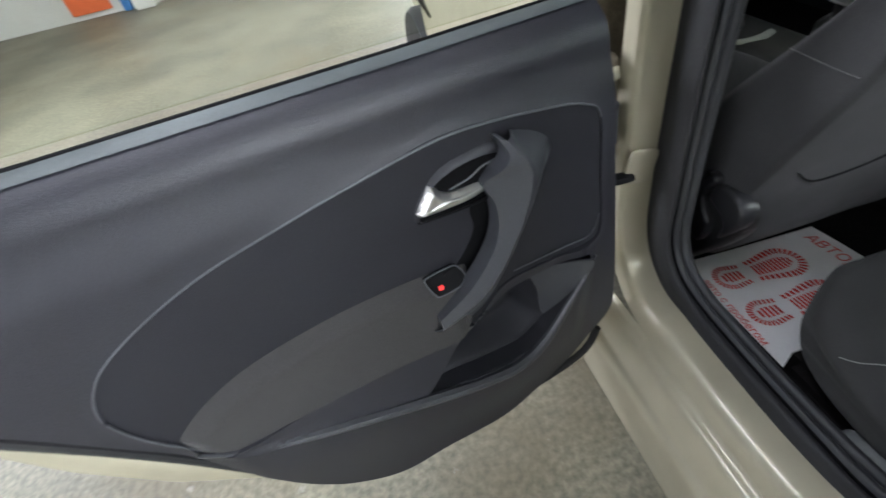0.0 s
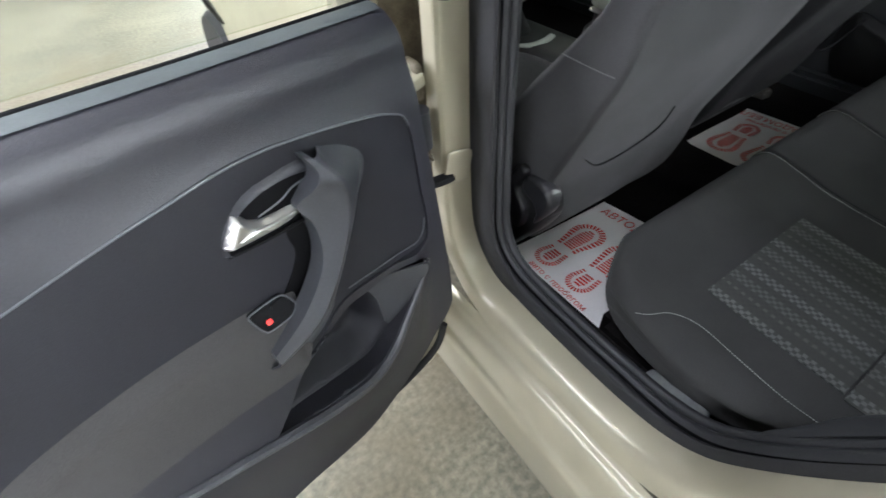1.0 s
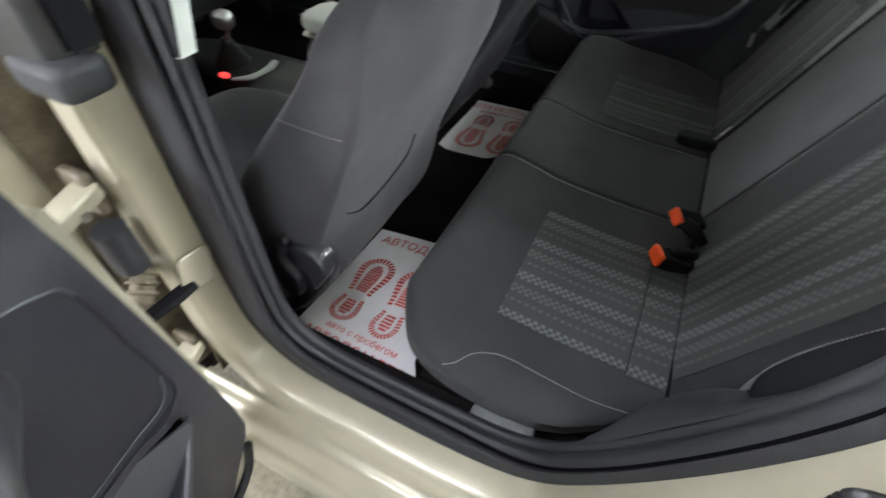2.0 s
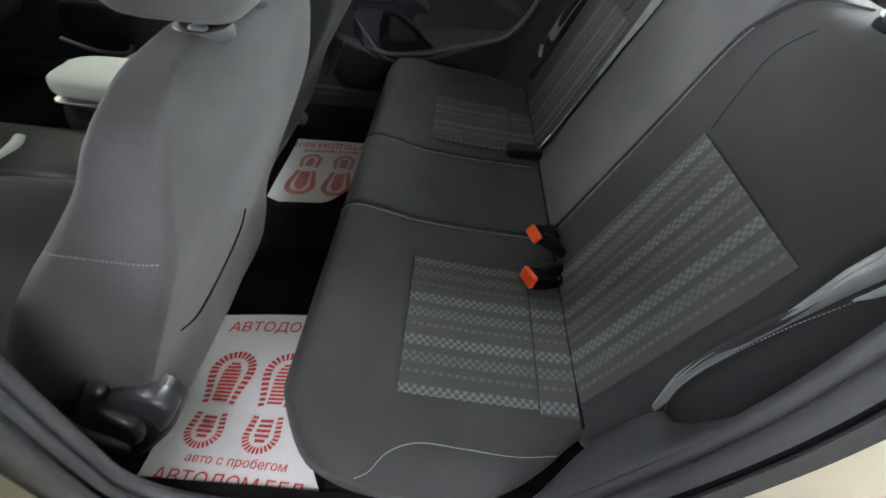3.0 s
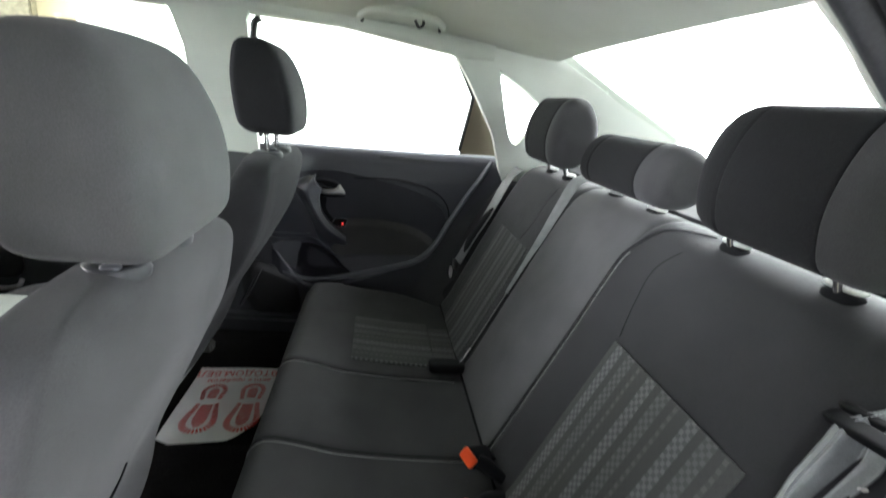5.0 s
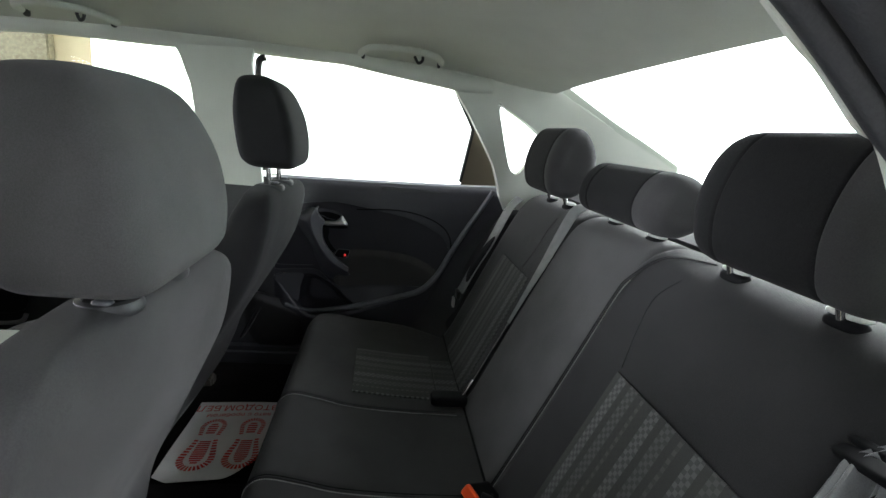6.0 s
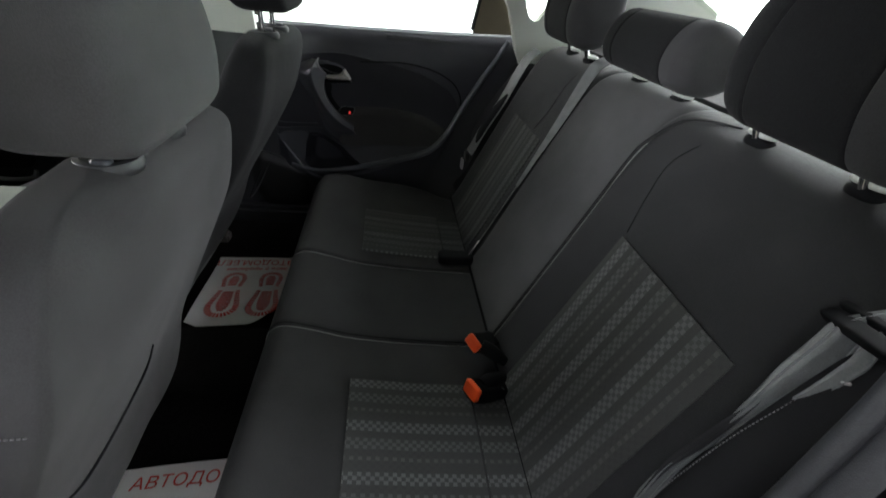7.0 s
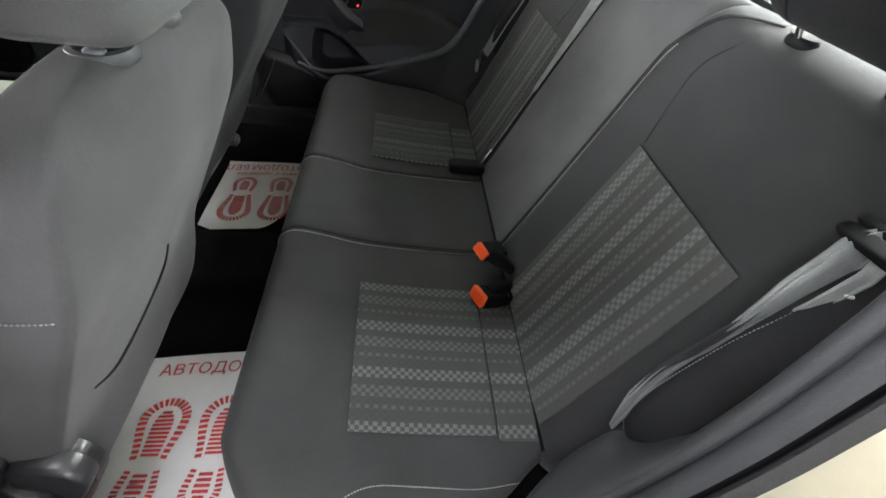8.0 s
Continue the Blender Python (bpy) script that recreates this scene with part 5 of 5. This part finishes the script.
def belts():
    for at, turn, size, foot, label in (((-0.263, -0.322, 0.577), (18, 6, 22), 0.9, (-0.222, -0.386, 0.568), "black seat belt buckle with an orange button on the cushion"),
                                        ((-0.170, -0.334, 0.600), (24, -16, 30), 0.76, (-0.196, -0.392, 0.578), "black seat belt buckle with an orange button between the seats")):
        ob = buckle(at, turn, label, size)
        a, b = np.array(at), np.array(foot)
        part("sleeve", tube([tuple(a + (b - a) * k + np.array((0, 0, 0.006 * math.sin(math.pi * k)))) for k in (0.25, 0.5, 0.75, 1.0)], [0.015, 0.016, 0.014, 0.011], 10, 3, 0.7), M_PITCH, ob, "black plastic buckle sleeve")
    ob = thing("seat_belt_buckle", "black seat belt buckle with a bright tongue in the seat gap", "belt buckle", "belt buckles on the bench")
    part("body", rounded((0.172, -0.345, 0.572), (0.042, 0.088, 0.024), 6, 8), M_PITCH, ob)
    part("tongue", tube([(0.176, -0.372, 0.572), (0.177, -0.386, 0.595), (0.179, -0.400, 0.622)], [0.005, 0.007, 0.005], 8, 4, 0.5), M_CHROME, ob, "chrome belt tongue")
    # loose belt on the near bolster
    ob = thing("seat_belt", "grey woven seat belt lying twisted on the side bolster", "seat belt", "rear seat belts")
    run = [(-0.575, -0.575, 1.0), (-0.556, -0.546, 0.968), (-0.558, -0.531, 0.945), (-0.556, -0.514, 0.912), (-0.552, -0.502, 0.88), (-0.546, -0.492, 0.843),
           (-0.539, -0.482, 0.800), (-0.537, -0.463, 0.764), (-0.543, -0.443, 0.716), (-0.555, -0.427, 0.678)]
    way = [(0.95, 0.2, -0.35), (0.95, 0.1, -0.3), (0.97, 0.05, -0.2), (1, 0.05, -0.05), (1, 0.1, 0.05), (1, 0.3, 0.1), (1, 0.2, 0.1), (1, 0.1, 0.25), (1, 0.1, 0.3), (1, 0.2, 0.3)]
    strap = part("strap", ribbon(run, [0.040, 0.050, 0.054, 0.046, 0.030, 0.014, 0.006, 0.016, 0.022, 0.007], way, smooth_n=10, fold=0.17, m=41, waves=3.3), M_STRAP, ob)
    q = [tuple(np.array(p) + np.array((0.002, 0.003, 0.002))) for p in run[4:9]]
    # black ribbon over the grey webbing, painted as its twist's shade
    part("strap_twist_shade", ribbon(q, [0.002, 0.009, 0.010, 0.007, 0.002], way[4:9], fold=0.08), M_RUBBER, strap, "black ribbon that paints the shade in the webbing's twist")
    tilt = Euler((radians(-32), radians(14), radians(-20))).to_matrix()
    guide = part("guide", rounded((-0.562, -0.534, 0.972), (0.100, 0.016, 0.010), 5, 10, turn=tilt), M_PITCH, ob, "black belt guide")
    part("guide_lip", rounded((-0.563, -0.545, 0.981), (0.104, 0.008, 0.009), 5, 8, turn=tilt), M_PITCH, guide)
    part("stop_button", rounded((-0.582, -0.5215, 0.938), (0.007, 0.0025, 0.003), 4, 5, turn=Euler((0, radians(30), radians(25))).to_matrix()), M_SILVER, ob, "pale stop button")
    # far belts
    ob = thing("seat_belt", "grey seat belt hanging beside the far backrest with its tongue", "seat belt", "rear seat belts")
    part("strap", ribbon([(0.60, -0.585, 1.02), (0.602, -0.553, 0.98), (0.602, -0.508, 0.87), (0.604, -0.468, 0.790), (0.603, -0.440, 0.725), (0.602, -0.428, 0.700)], 0.044, [(1, 0.25, 0.1)] * 6), M_STRAP, ob)
    part("tongue", rounded((0.601, -0.421, 0.690), (0.050, 0.014, 0.026), 5, 6), M_BLACK, ob, "black belt tongue")
    part("tongue_plate", rounded((0.598, -0.408, 0.664), (0.030, 0.008, 0.034), 5, 6), M_SILVER, ob, "bright tongue plate")
    ob = thing("seat_belt", "grey middle seat belt running down the seat gap", "seat belt", "rear seat belts")
    part("strap", ribbon([(0.205, -0.625, 1.062), (0.198, -0.594, 1.045), (0.192, -0.566, 0.99), (0.186, -0.535, 0.92), (0.185, -0.50, 0.84), (0.184, -0.47, 0.77)], [0.03, 0.03, 0.026, 0.02, 0.012, 0.008], [(1, 0.5, 0.2)] * 6), M_STRAP, ob)


SEAT_GROOVE = [(-0.185, 0.1712, 0.657), (-0.118, 0.1895, 0.608), (-0.028, 0.1890, 0.611), (0.028, 0.1755, 0.644), (0.010, 0.1470, 0.7065)]
SEAT_SECTION = [(-1.0, 0.115), (-1.0, 0.060), (-0.992, 0.022), (-0.965, 0.006), (-0.88, 0.0), (-0.45, -0.003), (0.05, -0.003), (0.40, 0.001), (0.52, 0.001), (0.78, 0.0), (0.93, 0.012), (1.0, 0.075),
                (0.98, 0.155), (0.82, 0.172), (0.35, 0.140), (-0.35, 0.140), (-0.82, 0.172), (-0.98, 0.155)]
SEAT_REAR = [(0.395, 0.310, 0.17, 0.04), (0.405, 0.266, 0.21, 0.06), (0.45, 0.236, 0.240, 0.08), (0.52, 0.215, 0.250, 0.10), (0.60, 0.198, 0.252, 0.10), (0.69, 0.159, 0.254, 0.098), (0.78, 0.119, 0.254, 0.084),
             (0.857, 0.087, 0.252, 0.066), (0.92, 0.075, 0.246, 0.046), (0.96, 0.071, 0.234, 0.038), (0.984, 0.077, 0.205, 0.030), (0.996, 0.088, 0.16, 0.024), (1.001, 0.105, 0.08, 0.015)]
HEAD_LEVELS = [(0.000, 0.100, 0.055, 0.030), (0.004, 0.098, 0.092, 0.044), (0.014, 0.100, 0.116, 0.054), (0.030, 0.103, 0.125, 0.060), (0.070, 0.107, 0.129, 0.063), (0.115, 0.114, 0.126, 0.061),
               (0.150, 0.121, 0.117, 0.054), (0.178, 0.128, 0.104, 0.044), (0.193, 0.132, 0.084, 0.031), (0.200, 0.134, 0.045, 0.012)]


def seat_back(X, lift, lean):
    """A backrest with a flat rear, a firm outer edge and an inner bolster that falls away."""
    rows = curve([(z + lift * float(smooth((z - 0.8) / 0.15)), y + lean * min(max(0.92 - z, 0) / 0.4, 1.2), hw, hd) for z, y, hw, hd in SEAT_REAR], 6)
    sec = curve(SEAT_SECTION, 6, True)
    v = [(X(hw * a), y + b * hd / 0.09, z) for z, y, hw, hd in rows for a, b in sec]
    k, m = len(sec), len(rows)
    return tidy(mesh_of(v, grid_faces(m, k, close_v=True) + [tuple(range(k)), tuple((m - 1) * k + j for j in range(k))]), 1.2)


def front_seat(name, label, dx, dz, mirror, lift=0.0, cloth=M_CLOTH, lean=0.0, cover_shown=True):
    ob = thing(name, label, "car seat", "front seats")
    X = lambda x: dx + mirror * x
    part("backrest", seat_back(X, lift, lean), cloth, ob, "grey cloth backrest")
    part("seam", stitches([(X(-0.2535), 0.200, 0.861), (X(-0.2540), 0.150, 0.859), (X(-0.2535), 0.118, 0.858), (X(-0.2510), 0.098, 0.857)], 0.0009), M_STITCH, ob, "pale stitched seam")
    part("groove", tube([(X(x), y, z) for x, y, z in SEAT_GROOVE], [0.0010, 0.0022, 0.0022, 0.0012], 6, 5), M_PITCH, ob, "dark sewn groove")
    part("cushion", rounded((X(0), 0.56, 0.505), (0.44, 0.54, 0.16), 5, 14), M_CLOTH_DARK, ob, "dark cloth seat cushion")
    part("seat_frame", box(X(0) - 0.20, X(0) + 0.20, 0.34, 0.80, 0.37, 0.47, 0.02), M_BLACK, ob, "black seat frame")
    z0 = 1.014 + dz + lift * 0.4
    # the driver's gets lighter cloth to paint the lamp light on it
    part("headrest", loft([(z0 + h, X(0.04 * h - 0.003), y, hw * 1.02, hd) for h, y, hw, hd in HEAD_LEVELS], 7.0, 80, 6), M_CLOTH_MID if cloth is M_CLOTH else cloth, ob, "cloth headrest, paler on the driver seat for the light it catches")
    for px_ in (-0.054, 0.054):
        part("headrest_post", tube([(X(px_), 0.108, 0.985 + lift), (X(px_), 0.112, z0 + 0.03)], 0.006, 10), M_CHROME, ob, "chrome headrest post")
        sleeve = part("post_sleeve", lathe((X(px_), 0.104, 0.990 + lift), [(0.029, 0), (0.030, 0.006), (0.027, 0.012), (0.022, 0.0135), (0.020, 0.010)], 28), M_TRIM, ob, "charcoal post sleeve")
        part("sleeve_plate", lathe((X(px_), 0.104, 0.996 + lift), [(0.021, 0), (0.021, 0.004), (0.007, 0.005)], 24), M_PITCH, sleeve, "black plate of the sleeve")
        part("sleeve_button", rounded((X(px_ - 0.018), 0.100, 1.003 + lift), (0.012, 0.018, 0.008), 3, 6), M_SOFT, sleeve, "grey release button")
    part("seat_rail", box(X(-0.20) - 0.02, X(-0.20) + 0.02, 0.32, 0.85, 0.365, 0.395, 0.006), M_STEEL, ob, "steel seat rail")
    if not cover_shown:
        return ob
    side = lambda u, v, z: np.array([X(-0.236 - v), u, z])

    def plate(name, pts, depth, run, skirt, mat, parent, label=""):
        o = curve(pts, 3, True)
        return part(name, relief(o, lambda p: depth - run * (1 - smooth(signed(o, p) / run)), side, 0.003, skirt), mat, parent, label)
    cover = plate("recliner_cover", [(0.425, 0.400), (0.385, 0.530), (0.340, 0.575), (0.289, 0.607), (0.255, 0.605), (0.210, 0.599), (0.187, 0.583), (0.181, 0.548), (0.201, 0.504), (0.242, 0.444), (0.295, 0.385), (0.37, 0.375)], 0.016, 0.008, 0.03, M_BLACK, ob, "black recliner cover")
    plate("cover_bar", [(0.262, 0.632), (0.250, 0.634), (0.240, 0.625), (0.252, 0.600), (0.262, 0.580), (0.255, 0.560), (0.236, 0.535), (0.238, 0.500), (0.254, 0.476), (0.275, 0.490), (0.320, 0.535), (0.300, 0.575), (0.275, 0.615)], 0.031, 0.005, 0.020, M_COVER, cover, "satin black bent bar of the recliner")
    plate("cover_arch", [(0.238, 0.618), (0.220, 0.622), (0.197, 0.621), (0.176, 0.609), (0.169, 0.582), (0.189, 0.543), (0.212, 0.515), (0.206, 0.548), (0.216, 0.566), (0.236, 0.575), (0.249, 0.582), (0.250, 0.600)], 0.030, 0.006, 0.020, M_COVER, cover, "satin black arched grip of the recliner")
    plate("cover_bar", [(0.348, 0.500), (0.334, 0.497), (0.310, 0.468), (0.286, 0.436), (0.302, 0.412), (0.345, 0.40), (0.378, 0.41), (0.376, 0.455)], 0.027, 0.006, 0.016, M_COVER, cover, "satin black bar of the recliner")
    return ob


def console():
    ob = thing("centre_console", "black centre console with a chrome topped gear lever", "console")
    part("body", rounded((0.02, 0.85, 0.46), (0.20, 0.70, 0.20), 6, 10), M_BLACK, ob)
    part("gaiter", lathe((-0.01, 0.92, 0.54), [(0.06, 0), (0.045, 0.03), (0.022, 0.07), (0.012, 0.09)], 20), M_CLOTH_DARK, ob)
    part("gear_lever", tube([(-0.01, 0.92, 0.60), (-0.02, 0.895, 0.66)], 0.009), M_CHROME, ob, "chrome gear lever stem")
    part("gear_knob", rounded((-0.022, 0.894, 0.686), (0.05, 0.06, 0.05), 2.6, 8), M_SILVER, ob, "silver gear knob")
    part("silver_arc", tube([(-0.090, 0.85, 0.556), (-0.05, 0.807, 0.556), (0.0, 0.795, 0.560), (0.035, 0.798, 0.568)], [0.006, 0.014, 0.015, 0.012], 10, 6, 0.5), M_GREY_LIGHT, ob, "pale grey curved trim")
    part("console_lamp", rounded((-0.095, 0.868, 0.566), (0.016, 0.03, 0.012), 4, 6), M_RED, ob, "glowing red console light")
    part("display_panel", box(-0.10, 0.12, 1.14, 1.16, 0.60, 0.72, 0.005), M_BLACK, ob)
    part("display_line", box(-0.09, -0.03, 1.128, 1.137, 0.66, 0.668, 0), M_SIGN, ob, "orange display line")
    part("armrest_pad", rounded((0.012, 0.490, 0.737), (0.128, 0.250, 0.050), 4, 14), M_GREY_LIGHT, ob, "pale grey cloth pad")
    part("armrest_box", rounded((0.012, 0.480, 0.686), (0.112, 0.236, 0.050), 6, 10), M_BLACK, ob, "black armrest box")
    part("armrest_foot", rounded((0.012, 0.385, 0.56), (0.090, 0.060, 0.22), 6, 8), M_BLACK, ob)
    part("chrome_strip", rounded((0.012, 0.486, 0.7105), (0.126, 0.244, 0.0045), 8, 12), M_SILVER, ob, "chrome strip")


# ---- paper mats ----
def sole(add, cx, cy, toe):
    """One half of a printed shoe sole: ribs round a horseshoe and bars inside it, for the forefoot or the heel."""
    x_open, x_end, w_open, hw, n, k = (0.010, 0.122, 0.0275, 0.0405, 27, 11) if toe else (-0.004, -0.072, 0.026, 0.0315, 22, 5)
    way = math.copysign(1, x_end - x_open)
    xc = x_end - way * hw
    side, arc = abs(xc - x_open), math.pi * hw

    def edge(s):
        """Outer point and its foot on the middle line, s from 0 to 1 round the horseshoe."""
        d = s * (2 * side + arc)
        if side < d < side + arc:
            w = (d - side) / hw
            return (xc + way * hw * math.sin(w), -hw * math.cos(w)), (xc, 0)
        sg = -1 if d <= side else 1
        q = min(d, 2 * side + arc - d) / side
        x = x_open + (xc - x_open) * q
        return (x, sg * (w_open + (hw - w_open) * float(smooth(q)))), (x + way * 0.004, 0)

    for i in range(n):
        (o0, m0), (o1, m1) = edge((i + 0.2) / n), edge((i + 0.82) / n)
        inn = lambda o, m, f=0.64: (m[0] + (o[0] - m[0]) * f, m[1] + (o[1] - m[1]) * f)
        add([(cx + x, cy + y) for x, y in (o0, o1, inn(o1, m1), inn(o0, m0))])
    lo, hi = x_open + way * 0.006, xc + way * hw * 0.42
    for i in range(k):
        q = (i + 0.5) / k
        x, t = lo + (hi - lo) * q, abs(hi - lo) / k * 0.31
        half = hw * 0.44 * (1 - max(0.0, 2 * q - 1) ** 3 * 0.75) * (0.75 + 0.25 * q)
        add([(cx + x - t, cy - half), (cx + x + t, cy - half), (cx + x + t, cy + half), (cx + x - t, cy + half)])


def printed_text(body, size, m, parent, wide=1.0):
    data = bpy.data.curves.new("lettering", "FONT")
    data.body, data.size, data.align_x, data.align_y, data.extrude, data.resolution_u = body, size, "CENTER", "CENTER", 0.0002, 3
    tmp = new("lettering_tmp", data)
    me = bpy.data.meshes.new_from_object(tmp)
    bpy.data.objects.remove(tmp)
    ob = part("lettering", me, M_PRINT, parent, "red printed lettering")
    ob.matrix_basis = m @ Matrix.Diagonal((wide, 1, 1, 1))
    return ob


def paper_mat(label, cx, cy, z, turn, wx=0.365, wy=0.285, torn=0.0, slide=0.0):
    ob = thing("paper_mat", label, "floor mat", "paper mats on the car floor")
    ph = 2.0 + cx * 7
    m = Matrix.Translation((cx, cy, 0)) @ Matrix.Rotation(turn, 4, "Z")

    def lay(x, y, up=0.0):
        """The sheet's soft waves and its skewed inner end."""
        zz = z + 0.0038 * math.sin(16 * x + ph) * math.sin(13 * y + 1) + 0.02 * max(0, abs(x) / (wx / 2) - 0.78) ** 1.5
        return (x - 0.16 * y * (x / wx + 0.5), y, zz + up)

    def spot(a, b):
        """The inner end is torn off, more so towards one corner."""
        end = wx / 2 - torn * (1 + min(1.4 * (max(b - 0.5, 0) / 0.235) ** 2, 2.6) + 0.3 * max(0.12 - b, 0) / 0.12)
        return lay(-wx / 2 + (end + wx / 2) * a, (b - 0.5) * wy)
    part("paper", sheet(spot, 40, 36, 0.0006), M_PAPER, ob, "white paper sheet").matrix_basis = m
    for sy in (0.076 + slide, -0.022 + slide):
        for toe in (True, False):
            v, f = [], []

            def add(pts):
                o = len(v)
                v.extend(lay(x, y, 0.0014) for x, y in pts)
                f.append(tuple(range(o, o + len(pts))))
            sole(add, -0.032, sy, toe)
            part("sole_print", mesh_of(v, f, False), M_PRINT, ob, "red printed shoe sole").matrix_basis = m
    for body, size, x in (*(() if torn else (("АВТОДОМ.БЕЛ", 0.0325, wx / 2 - 0.034),)), ("авто с пробегом", 0.021, -wx / 2 + 0.062), ("АВТОДОМ.БЕЛ", 0.0325, -wx / 2 + 0.028)):
        t = printed_text(body, size, m, ob)
        me = t.data
        for vert in me.vertices:
            q = vert.co
            vert.co = lay(x + q.y, -q.x + 0.45 * slide, 0.0022 + q.z)
    return ob


garage()
car()
rear_bench()
belts()
front_seat("driver_seat", "grey cloth driver seat with its headrest low, seen from behind", -0.308, 0.0, 1)
# black cloth here paints the shade this seat stands in
front_seat("passenger_seat", "front passenger seat with its headrest raised, cloth blackened for shade", 0.36, 0.045, -1, 0.034, M_CLOTH_BLACK_SHADE, 0.055, False)
console()
paper_mat("white paper mat with red printed soles behind the driver seat", -0.430, 0.135, 0.378, radians(-3))
paper_mat("white paper mat with red printed soles behind the passenger seat", 0.255, 0.172, 0.378, radians(180), torn=0.062, slide=-0.050)
